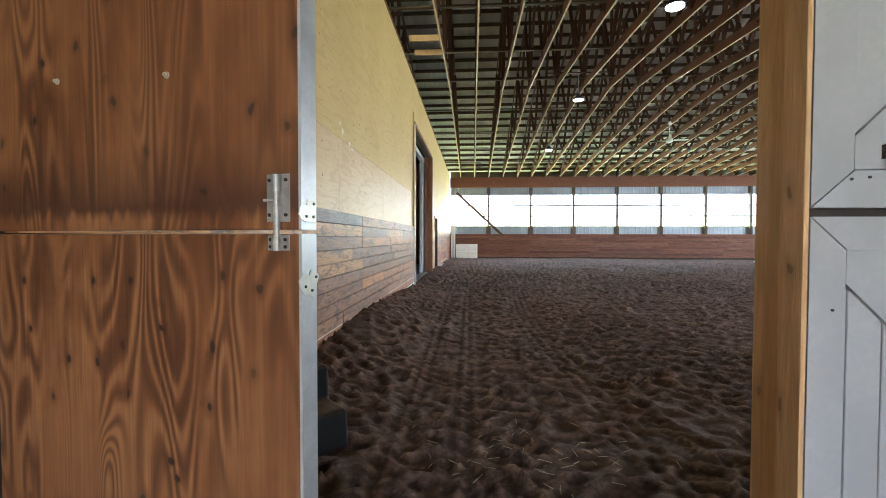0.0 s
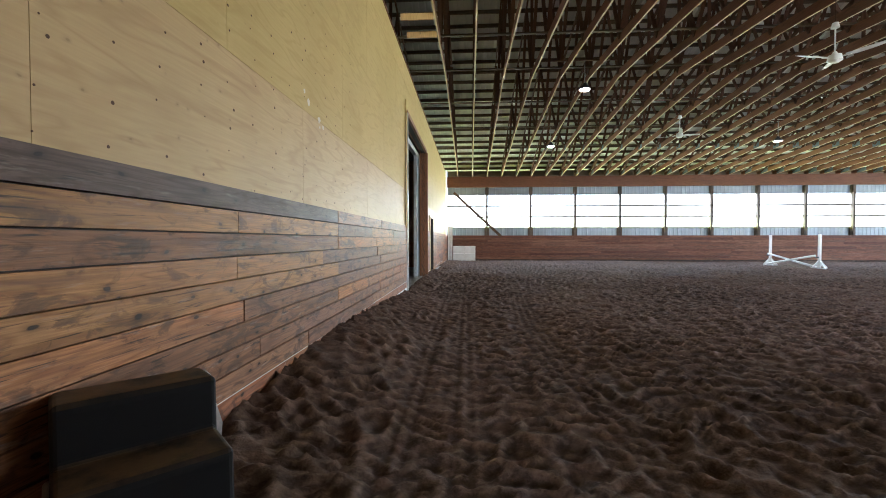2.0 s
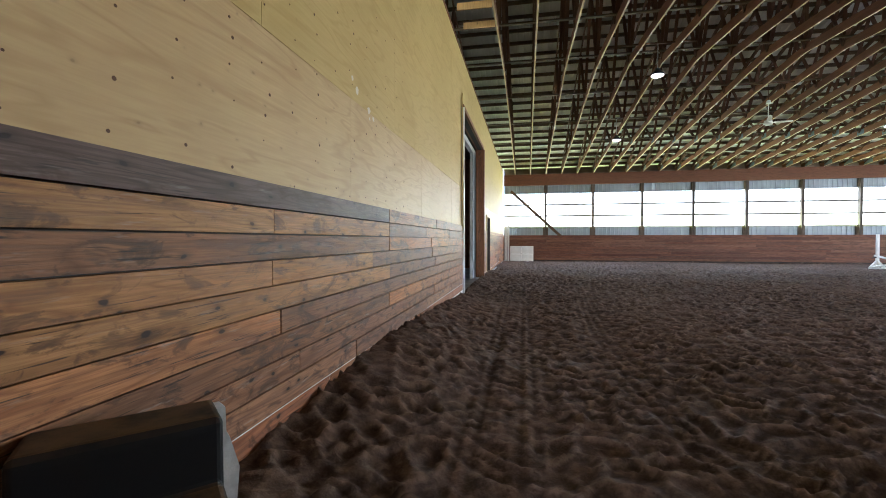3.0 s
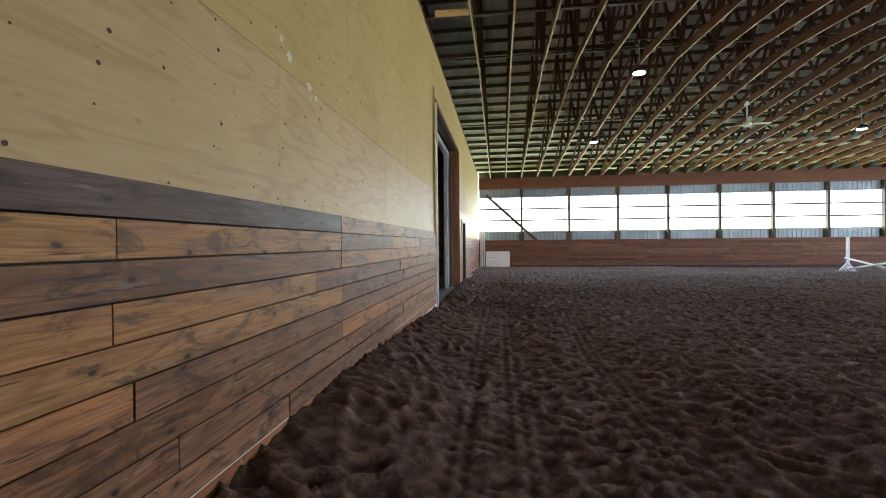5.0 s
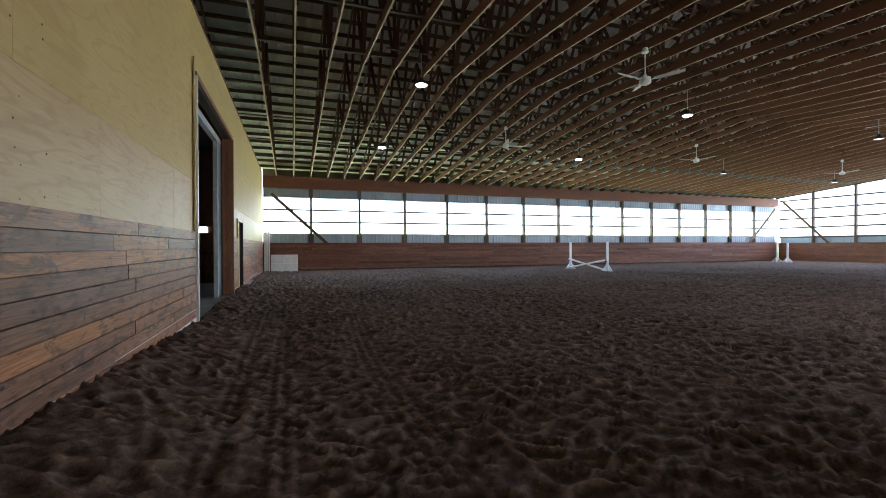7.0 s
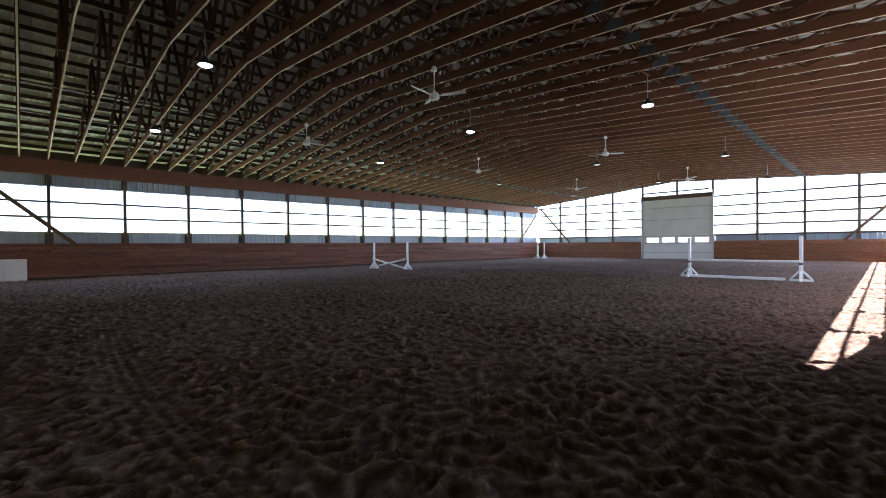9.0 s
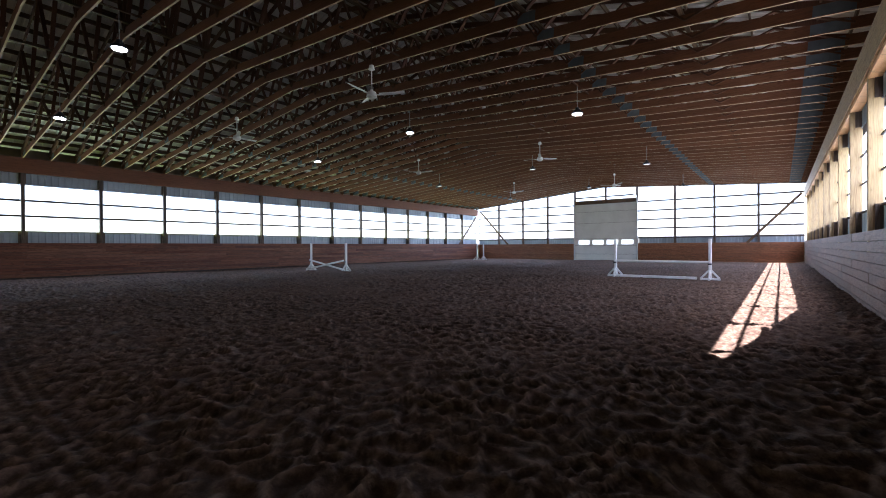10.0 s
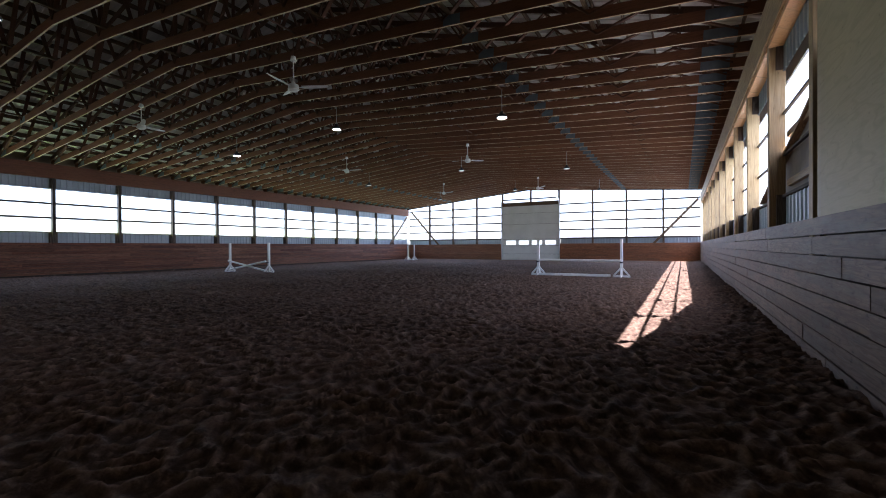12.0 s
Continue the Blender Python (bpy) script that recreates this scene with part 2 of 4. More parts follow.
def stained_plywood():
    """Rotary-cut fir plywood under a worn brown stain, with a dark water mark above the split of the door."""
    n = Nodes("stained_plywood")
    v = n.coords((6.0, 6.0, 1.1))
    f = n.noise(v, 1.0, 1.0, 0.4, 0.5)
    mu = n.add("ShaderNodeMath")
    mu.operation = "MULTIPLY"
    mu.inputs[1].default_value = 26.0
    n.link(f, mu.inputs[0])
    pp = n.add("ShaderNodeMath")
    pp.operation = "PINGPONG"
    pp.inputs[1].default_value = 1.0
    n.link(mu.outputs[0], pp.inputs[0])
    lines = n.ramp(pp.outputs[0], [(0.0, (0.75,) * 3), (0.35, (0.45,) * 3), (0.60, (0, 0, 0)), (1.0, (0.0,) * 3)])
    where = n.ramp(n.noise(n.coords((7.0, 7.0, 0.7)), 1.0, 2.0, 0.5), [(0.42, (0.08,) * 3), (0.52, (1, 1, 1))])
    blot = n.noise(n.coords((3.2, 3.2, 1.6)), 1.0, 4.0, 0.6)
    base = n.ramp(blot, [(0.30, (0.100, 0.033, 0.012)), (0.48, (0.195, 0.070, 0.023)), (0.68, (0.32, 0.128, 0.043))])
    streak = n.noise(n.coords((24.0, 24.0, 0.6)), 1.0, 3.0, 0.6)
    base = n.mix(n.ramp(streak, [(0.46, (0, 0, 0)), (0.66, (0.5,) * 3)]), base, (0.32, 0.145, 0.055))
    pale = n.mix(1.0, n.ramp(pp.outputs[0], [(0.55, (0, 0, 0)), (0.85, (0.32,) * 3)]), where, "MULTIPLY")
    base = n.mix(pale, base, (0.43, 0.20, 0.078))
    c = n.mix(n.mix(1.0, lines, where, "MULTIPLY"), base, (0.075, 0.024, 0.009))
    fine = n.noise(n.coords((150.0, 150.0, 3.0)), 1.0, 3.0, 0.6)
    c = n.mix(n.ramp(fine, [(0.36, (0.28,) * 3), (0.56, (0, 0, 0))]), c, (0.10, 0.038, 0.015))
    g = n.add("ShaderNodeNewGeometry")
    sep = n.add("ShaderNodeSeparateXYZ")
    n.link(g.outputs["Position"], sep.inputs[0])
    jag = n.noise(n.coords((26.0, 26.0, 2.0), False), 1.0, 3.0, 0.6)
    ma = n.add("ShaderNodeMath")
    ma.operation = "MULTIPLY_ADD"
    ma.inputs[1].default_value = 0.12
    n.link(jag, ma.inputs[0])
    n.link(sep.outputs["Z"], ma.inputs[2])
    mr = n.add("ShaderNodeMapRange")
    mr.inputs[1].default_value, mr.inputs[2].default_value = 1.2, 2.2
    n.link(ma.outputs[0], mr.inputs[0])
    wet = n.ramp(mr.outputs[0], [(0.255, (0, 0, 0)), (0.285, (0.80,) * 3), (0.34, (0.60,) * 3), (0.46, (0.10,) * 3)])
    c = n.mix(wet, c, (0.050, 0.019, 0.010))
    k = n.knots("z", 5.0, 9.0, 0.055, 0.13, 0.95)
    c = n.mix(k, c, (0.035, 0.013, 0.007))
    n.bump(fine, 0.2, 0.004)
    return n.done(c, n.ramp(blot, [(0.3, (0.34,) * 3), (0.7, (0.52,) * 3)]))


M_STAIN = stained_plywood()
M_PINE_Z = boards("pine_post_z", "z", [(0.76, 0.49, 0.24), (0.70, 0.44, 0.21)], 0.6, 0.5, (0.62, 0.36, 0.16), 0.4, 0.3)
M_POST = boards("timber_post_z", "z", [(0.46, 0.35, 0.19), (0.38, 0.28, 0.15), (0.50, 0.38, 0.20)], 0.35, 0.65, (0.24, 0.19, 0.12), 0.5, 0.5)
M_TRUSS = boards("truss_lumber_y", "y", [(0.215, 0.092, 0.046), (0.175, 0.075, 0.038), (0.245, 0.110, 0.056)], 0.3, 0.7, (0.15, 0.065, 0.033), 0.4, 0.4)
# paler copy of the truss lumber: light on the chord undersides, put into the colour
M_TRUSS_LIT = boards("truss_lit_underside_y", "y", [(0.68, 0.53, 0.33), (0.63, 0.49, 0.30), (0.72, 0.57, 0.36)], 0.2, 0.6, (0.48, 0.34, 0.20), 0.3, 0.3)
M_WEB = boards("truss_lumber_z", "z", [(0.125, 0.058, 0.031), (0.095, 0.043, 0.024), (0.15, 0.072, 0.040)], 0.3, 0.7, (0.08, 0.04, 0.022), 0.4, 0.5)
M_JAMB = boards("stained_post_z", "z", [(0.30, 0.135, 0.062), (0.26, 0.115, 0.055)], 0.4, 0.6, (0.18, 0.08, 0.04), 0.4, 0.6)
M_JOINT = plain("joint_plate_steel", (0.12, 0.15, 0.18), 0.6, 0.2, 0.10, 6.0)
M_PURLIN = boards("purlin_lumber_x", "x", [(0.16, 0.105, 0.06), (0.12, 0.08, 0.047)], 0.3, 0.7)
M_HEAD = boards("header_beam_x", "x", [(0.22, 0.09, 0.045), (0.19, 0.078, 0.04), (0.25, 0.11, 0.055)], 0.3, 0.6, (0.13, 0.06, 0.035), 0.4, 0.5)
# darker copy of timber_post_z: shade against the bright windows, put into the colour
M_POST_BACKLIT = boards("backlit_post_z", "z", [(0.13, 0.105, 0.085), (0.10, 0.082, 0.07), (0.16, 0.125, 0.10)], 0.3, 0.7, (0.08, 0.07, 0.06), 0.5)
# near black: the darkness of the roof space is put into the gable colour
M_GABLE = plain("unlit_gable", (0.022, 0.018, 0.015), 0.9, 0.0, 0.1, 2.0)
# paler copy of header_beam_x: light on the near header, put into the colour
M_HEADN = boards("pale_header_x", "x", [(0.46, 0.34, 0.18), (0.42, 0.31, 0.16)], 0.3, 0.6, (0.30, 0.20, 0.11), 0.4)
M_METAL = plain("grey_blue_steel", (0.30, 0.36, 0.42), 0.42, 0.25, 0.06, 1.5)
M_BOARDING = plain("grey_boarding", (0.24, 0.20, 0.165), 0.75, 0.0, 0.14, 2.5, 0.1)
M_ROOF = plain("roof_underside", (0.64, 0.64, 0.60), 0.55, 0.1, 0.10, 0.6)
M_GALV = plain("galvanised_steel", (0.58, 0.60, 0.61), 0.36, 0.35, 0.10, 9.0)
M_PLYN = plywood("dull_plywood", (0.50, 0.43, 0.25), (0.34, 0.29, 0.16), "x", 0.3, 0.6, 0.8)
M_PLATE = plain("zinc_plate", (0.60, 0.58, 0.52), 0.36, 0.45, 0.10, 25.0)
M_WHITE = plain("white_paint", (0.80, 0.80, 0.78), 0.45, 0.0, 0.05, 4.0)
M_DOORW = plain("white_door_paint", (0.42, 0.42, 0.41), 0.5, 0.0, 0.06, 3.0, 0.1)
M_OHD = plain("overhead_door_panel", (0.62, 0.63, 0.61), 0.5, 0.0, 0.05, 1.2)
M_DARK = plain("dark_timber", (0.05, 0.038, 0.03), 0.8, 0.0, 0.15, 2.0)
M_ROOM = plain("brown_room_wall", (0.40, 0.23, 0.13), 0.8, 0.0, 0.15, 1.5)
M_BLACK = plain("black_plastic", (0.016, 0.017, 0.022), 0.42, 0.0, 0.1, 6.0, 0.15)
M_CONC = plain("concrete", (0.38, 0.37, 0.34), 0.85, 0.0, 0.12, 1.5, 0.2)
M_SCREW = plain("dark_screw", (0.06, 0.055, 0.05), 0.45, 0.7, 0.1, 40.0)
M_NAIL = plain("rusty_nail", (0.11, 0.05, 0.02), 0.7, 0.2, 0.1, 40.0)
M_STRAW = plain("straw", (0.50, 0.42, 0.24), 0.8, 0.0, 0.15, 20.0)
M_GRASS = plain("field", (0.10, 0.13, 0.05), 0.9, 0.0, 0.2, 0.2)
M_SIDING = plain("outside_siding", (0.22, 0.16, 0.11), 0.7, 0.0, 0.1, 2.0)


def glowing(name, colour, strength):
    m = bpy.data.materials.new(name)
    m.use_nodes = True
    b = m.node_tree.nodes["Principled BSDF"]
    b.inputs["Base Color"].default_value = (0.8, 0.8, 0.8, 1)
    b.inputs["Emission Color"].default_value = (*colour, 1)
    b.inputs["Emission Strength"].default_value = strength
    return m


M_LAMP = glowing("lamp_on", (1.0, 0.97, 0.92), 6.0)
M_LAMPDIM = glowing("lamp_dim", (1.0, 0.97, 0.92), 0.10)


def panel_material():
    """Clear corrugated sheet, a little milky."""
    m = bpy.data.materials.new("clear_sheet")
    m.use_nodes = True
    t = m.node_tree
    t.nodes.clear()
    out = t.nodes.new("ShaderNodeOutputMaterial")
    tr = t.nodes.new("ShaderNodeBsdfTransparent")
    di = t.nodes.new("ShaderNodeBsdfTranslucent")
    di.inputs[0].default_value = (0.9, 0.93, 0.95, 1)
    mx = t.nodes.new("ShaderNodeMixShader")
    mx.inputs[0].default_value = 0.12
    t.links.new(tr.outputs[0], mx.inputs[1])
    t.links.new(di.outputs[0], mx.inputs[2])
    t.links.new(mx.outputs[0], out.inputs[0])
    return m


M_PANE = panel_material()


def dirt_material():
    n = Nodes("arena_footing")
    v = n.coords((1, 1, 1), False)
    big = n.noise(v, 0.35, 3.0, 0.6)
    mid = n.noise(v, 5.0, 5.0, 0.65)
    fine = n.noise(v, 60.0, 4.0, 0.7)
    c = n.mix(n.ramp(mid, [(0.35, (0, 0, 0)), (0.68, (1, 1, 1))]), (0.033, 0.0190, 0.0135), (0.098, 0.058, 0.041))
    c = n.mix(n.ramp(big, [(0.45, (0, 0, 0)), (0.70, (0.45,) * 3)]), c, (0.150, 0.088, 0.060))
    c = n.mix(n.ramp(fine, [(0.42, (0.40,) * 3), (0.58, (0, 0, 0))]), c, (0.030, 0.017, 0.012))
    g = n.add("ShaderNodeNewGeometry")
    # crests paler in the colour: dry soil, plus a painted highlight on the ridges
    lit_crest = n.ramp(g.outputs["Pointiness"], [(0.47, (0, 0, 0)), (0.56, (0.75,) * 3)])
    c = n.mix(n.mix(1.0, lit_crest, n.ramp(n.noise(v, 9.0, 5.0, 0.7), [(0.38, (0, 0, 0)), (0.6, (1, 1, 1))]), "MULTIPLY"), c, (0.26, 0.172, 0.122))
    n.bump(n.mix(0.4, fine, n.noise(v, 22.0, 4.0, 0.65)), 0.7, 0.02)
    n.b.inputs["Specular IOR Level"].default_value = 0.2
    return n.done(c, 0.95)


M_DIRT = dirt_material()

# ---- mesh helpers ----


def mesh_of(bm, name, material):
    me = bpy.data.meshes.new(name)
    bm.to_mesh(me)
    bm.free()
    for m in material if isinstance(material, (list, tuple)) else [material]:
        me.materials.append(m)
    return me


def part(name, bm, material, parent=None, label="", m=None):
    ob = new(name, mesh_of(bm, name, material))
    if parent is not None:
        ob.parent = parent
    if m is not None:
        ob.matrix_basis = m
    return tagged(ob, label) if label else ob


def thing(name, label, category="", group="", kind="", m=None):
    ob = new(name)
    ob.empty_display_size = 0.1
    if m is not None:
        ob.matrix_basis = m
    return tagged(ob, label, category, group, kind)


def add_box(bm, x0, x1, y0, y1, z0, z1, bevel=0.0):
    r = bmesh.ops.create_cube(bm, size=1.0)
    bmesh.ops.scale(bm, verts=r["verts"], vec=(x1 - x0, y1 - y0, z1 - z0))
    bmesh.ops.translate(bm, verts=r["verts"], vec=((x0 + x1) / 2, (y0 + y1) / 2, (z0 + z1) / 2))
    if bevel:
        edges = list({e for v in r["verts"] for e in v.link_edges})
        bmesh.ops.bevel(bm, geom=edges, offset=bevel, segments=1, affect="EDGES", profile=0.5)
    return r["verts"]


def box(x0, x1, y0, y1, z0, z1, bevel=0.0):
    bm = bmesh.new()
    add_box(bm, x0, x1, y0, y1, z0, z1, bevel)
    return bm


def add_beam(bm, a, b, w, h, up=(0, 0, 1)):
    """A square-edged timber from a to b."""
    a, b = Vector(a), Vector(b)
    d = (b - a).normalized()
    s = d.cross(Vector(up)).normalized()
    u = s.cross(d)
    vs = []
    for p in (a, b):
        for i, j in ((-1, -1), (1, -1), (1, 1), (-1, 1)):
            vs.append(bm.verts.new(p + s * (i * w / 2) + u * (j * h / 2)))
    for f in ((0, 1, 2, 3), (7, 6, 5, 4), (0, 4, 5, 1), (1, 5, 6, 2), (2, 6, 7, 3), (3, 7, 4, 0)):
        bm.faces.new([vs[i] for i in f])
    bmesh.ops.recalc_face_normals(bm, faces=bm.faces)


def beam(a, b, w, h, up=(0, 0, 1)):
    bm = bmesh.new()
    add_beam(bm, a, b, w, h, up)
    return bm


def add_tube(bm, a, b, r, seg=12, r2=None):
    a, b = Vector(a), Vector(b)
    d = b - a
    m = Matrix.Translation((a + b) / 2) @ d.to_track_quat("Z", "Y").to_matrix().to_4x4()
    bmesh.ops.create_cone(bm, cap_ends=True, segments=seg, radius1=r, radius2=r if r2 is None else r2, depth=d.length, matrix=m)


def tube(a, b, r, seg=12, r2=None):
    bm = bmesh.new()
    add_tube(bm, a, b, r, seg, r2)
    return bm


def prism(profile, axis, a, b):
    """A flat outline in the two other axes, drawn out from a to b."""
    bm = bmesh.new()
    def at(p, s):
        return {"x": (s, p[0], p[1]), "y": (p[0], s, p[1]), "z": (p[0], p[1], s)}[axis]
    lo = [bm.verts.new(at(p, a)) for p in profile]
    hi = [bm.verts.new(at(p, b)) for p in profile]
    bm.faces.new(lo)
    bm.faces.new(hi[::-1])
    n = len(profile)
    for i in range(n):
        bm.faces.new((lo[i], hi[i], hi[(i + 1) % n], lo[(i + 1) % n]))
    bmesh.ops.recalc_face_normals(bm, faces=bm.faces)
    return bm


def ribbed(length, height, pitch=0.23, depth=0.022):
    """Ribbed steel sheet in local x (length) and z (height), ribs standing, facing +y."""
    bm = bmesh.new()
    xs = []
    x = 0.0
    while x < length:
        for dx, d in ((0, 0), (0.13, 0), (0.15, 1), (0.19, 1), (0.21, 0)):
            if x + dx <= length:
                xs.append((x + dx, d * depth))
        x += pitch
    lo = [bm.verts.new((a, d, 0)) for a, d in xs]
    hi = [bm.verts.new((a, d, height)) for a, d in xs]
    for i in range(len(xs) - 1):
        bm.faces.new((lo[i], lo[i + 1], hi[i + 1], hi[i]))
    return bm


# unit piece with worn edges, shared by all boards
def unit_board():
    bm = bmesh.new()
    add_box(bm, -0.5, 0.5, -0.5, 0.5, -0.5, 0.5)
    return bm


def board_mesh(name, material):
    return mesh_of(unit_board(), name, material)


def piece(name, me, parent, x0, x1, y0, y1, z0, z1, rot=(0, 0, 0)):
    ob = new(name, me)
    ob.parent = parent
    ob.matrix_basis = Matrix.LocRotScale(((x0 + x1) / 2, (y0 + y1) / 2, (z0 + z1) / 2), Euler(rot), (x1 - x0, y1 - y0, z1 - z0))
    return ob


def runs(rng, a, b, lo, hi):
    """Random lengths that fill a to b."""
    cuts = [a]
    while cuts[-1] < b - 0.02:
        step = rng.uniform(lo, hi)
        nxt = cuts[-1] + step
        cuts.append(b if b - nxt < lo * 0.5 else nxt)
    return list(zip(cuts, cuts[1:]))

# ---- ground ----
outside = part("ground", box(-400, 400, -400, 400, -0.5, -0.35), M_GRASS)
tagged(outside, "flat grass field around the building", "ground", kind="structure")


def footing():
    """Harrowed sand-and-bark footing: hoof pits, clods, tyre marks, banked against the walls."""
    rng = np.random.default_rng(7)
    xs = np.concatenate([np.arange(-0.02, 9.0, 0.032), np.arange(9.0, 20.0, 0.055), np.arange(20.0, LX + 0.2, 0.11)])
    ys = np.concatenate([np.arange(-3.0, -0.4, 0.12), np.arange(-0.4, 8.0, 0.032), np.arange(8.0, 16.0, 0.05), np.arange(16.0, WY + 0.2, 0.08)])
    gx, gy = np.meshgrid(xs, ys)

    def value(px, py, seed):
        r = np.random.default_rng(seed)
        tab = r.random((256, 256))
        ix, iy = np.floor(px).astype(int), np.floor(py).astype(int)
        fx, fy = px - ix, py - iy
        fx, fy = fx * fx * (3 - 2 * fx), fy * fy * (3 - 2 * fy)
        a, b = tab[iy % 256, ix % 256], tab[iy % 256, (ix + 1) % 256]
        c, d = tab[(iy + 1) % 256, ix % 256], tab[(iy + 1) % 256, (ix + 1) % 256]
        return (a * (1 - fx) + b * fx) * (1 - fy) + (c * (1 - fx) + d * fx) * fy

    wx = gx + 0.25 * (value(gx * 2.1, gy * 2.1, 1) - 0.5)
    wy = gy + 0.25 * (value(gx * 2.1 + 50, gy * 2.1, 2) - 0.5)
    def pits(px, py, seed):
        """Nearest and second nearest of one random point a cell."""
        r = np.random.default_rng(seed)
        ox, oy, dep = r.random((256, 256)), r.random((256, 256)), r.random((256, 256))
        ix, iy = np.floor(px).astype(int), np.floor(py).astype(int)
        d1, d2, k1 = np.full(px.shape, 9.0), np.full(px.shape, 9.0), np.zeros(px.shape)
        for a in (-1, 0, 1):
            for b in (-1, 0, 1):
                u, v = (ix + a) % 256, (iy + b) % 256
                d = np.hypot(ix + a + ox[v, u] - px, iy + b + oy[v, u] - py)
                near = d < d1
                d2 = np.where(near, d1, np.minimum(d2, d))
                k1 = np.where(near, dep[v, u], k1)
                d1 = np.where(near, d, d1)
        return d1, d2, k1

    def bowl(d1, d2, k):
        rim = np.clip((d2 - d1) / 0.45, 0, 1)
        return (0.35 + 0.65 * k) * (1 - rim * rim * (3 - 2 * rim)) - 0.25 * k

    h = 0.07 * (value(wx * 0.5, wy * 0.5, 3) - 0.5)
    h += 0.052 * bowl(*pits(wx * 3.4, wy * 4.2, 4))
    h += 0.030 * bowl(*pits(wx * 6.8 + 31, wy * 8.2, 14)) * (0.3 + 1.4 * value(gx * 1.7, gy * 1.7, 15))
    r2 = 1 - np.abs(2 * value(wx * 6.3 + 31, wy * 7.9, 24) - 1)
    h += 0.016 * (r2 ** 1.8 - 0.35)
    h += 0.018 * (value(wx * 9.0, wy * 10.0, 25) - 0.5)
    h += 0.012 * (value(gx * 19, gy * 21, 6) - 0.5)
    # tyre marks that run across the arena, near the side wall
    for cx, wid, sway in ((1.02, 0.15, 0.02), (1.42, 0.16, 0.03), (2.65, 0.22, 0.25)):
        c = cx + sway * np.sin(gy * 0.35 + cx)
        k = np.exp(-((gx - c) / wid) ** 4) * np.clip((gy + 1) / 2, 0, 1) * np.clip((13 - gy) / 6, 0, 1)
        tread = 0.010 * np.sin(gy * 2 * math.pi / 0.14 + 5 * (gx - c) / wid) - 0.012 + 0.012 * np.cos((gx - c) * 2 * math.pi / 0.11)
        h = h * (1 - 0.5 * k) + 0.7 * tread * k
    # banks along the walls
    ybank = np.interp(gy, [-3, 0, 2, 4.5, 7, 9.6, 10, 14.2, 14.6, 20, 27], [0.12, 0.18, 0.22, 0.31, 0.25, 0.16, 0.12, 0.12, 0.14, 0.06, 0.0])
    wob = 0.6 + 0.5 * value(gy * 1.3, gx * 0 + 3, 8)
    h += ybank * np.exp(-(np.clip(gx, 0, None) / (0.85 * wob)) ** 1.7)
    h += 0.10 * np.exp(-(np.clip(gy, 0, None) / 0.5) ** 1.6) * (gx > 2.6)
    h += 0.05 * np.exp(-((gx - LX) / 1.5) ** 2)
    h = np.where(gy < -0.3, 0.15 * h, h)
    co = np.stack([gx, gy, h], axis=-1).reshape(-1, 3)
    ny, nx = gx.shape
    i = (np.arange(ny - 1)[:, None] * nx + np.arange(nx - 1)[None, :]).ravel()
    quads = np.stack([i, i + 1, i + nx + 1, i + nx], axis=-1)
    me = bpy.data.meshes.new("arena_floor")
    me.vertices.add(len(co))
    me.vertices.foreach_set("co", co.astype(np.float32).ravel())
    me.loops.add(quads.size)
    me.loops.foreach_set("vertex_index", quads.astype(np.int32).ravel())
    me.polygons.add(len(quads))
    me.polygons.foreach_set("loop_start", np.arange(0, quads.size, 4, dtype=np.int32))
    me.polygons.foreach_set("loop_total", np.full(len(quads), 4, dtype=np.int32))
    me.polygons.foreach_set("use_smooth", np.ones(len(quads), dtype=bool))
    me.update(calc_edges=True)
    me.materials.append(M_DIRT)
    return tagged(new("floor", me), "dark brown loose riding arena footing with hoof prints", "floor", kind="structure")


footing()

# ---- side wall with the tall doorway (x = 0) ----
wall_w = thing("wall_west", "plywood wall with weathered plank wainscot", "wall", kind="structure")
part("stud_wall", prism([(-0.3, -0.3), (DY0, -0.3), (DY0, 5.30), (-0.3, 5.30)], "x", -0.16, -0.035), M_DARK, wall_w)
part("stud_wall", prism([(DY1, -0.3), (15.66, -0.3), (15.66, 5.30), (DY1, 5.30)], "x", -0.16, -0.035), M_DARK, wall_w)
part("stud_wall", prism([(15.66, 2.18), (16.90, 2.18), (16.90, 5.30), (15.66, 5.30)], "x", -0.16, -0.035), M_DARK, wall_w)
part("stud_wall", prism([(16.90, -0.3), (WY + 0.2, -0.3), (WY + 0.2, 5.30), (16.90, 5.30)], "x", -0.16, -0.035), M_DARK, wall_w)
part("stud_wall", prism([(DY0, DZ), (DY1, DZ), (DY1, 5.30), (DY0, 5.30)], "x", -0.16, -0.035), M_DARK, wall_w)
# gable set back behind the plywood, so the dark roof space seems to run on
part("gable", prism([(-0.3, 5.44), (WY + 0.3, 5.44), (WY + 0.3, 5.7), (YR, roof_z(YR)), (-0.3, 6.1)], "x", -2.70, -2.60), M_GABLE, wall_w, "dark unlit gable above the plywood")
part("ledger", box(-0.03, 0.0, -0.2, WY + 0.05, 5.442, 5.47), M_TRUSS, wall_w, "pale timber along the top of the plywood")
part("skirt_board", box(-0.03, 0.012, 0.0, DY0 - 0.06, 0.02, 0.37), M_WHITE, wall_w, "whitish board half buried in the footing")
part("skirt_board", box(-0.03, 0.012, DY1 + 0.14, 15.6, -0.05, 0.24), M_WHITE, wall_w)
part("skirt_board", box(-0.03, 0.012, 16.95, WY - 0.1, -0.05, 0.24), M_WHITE, wall_w)

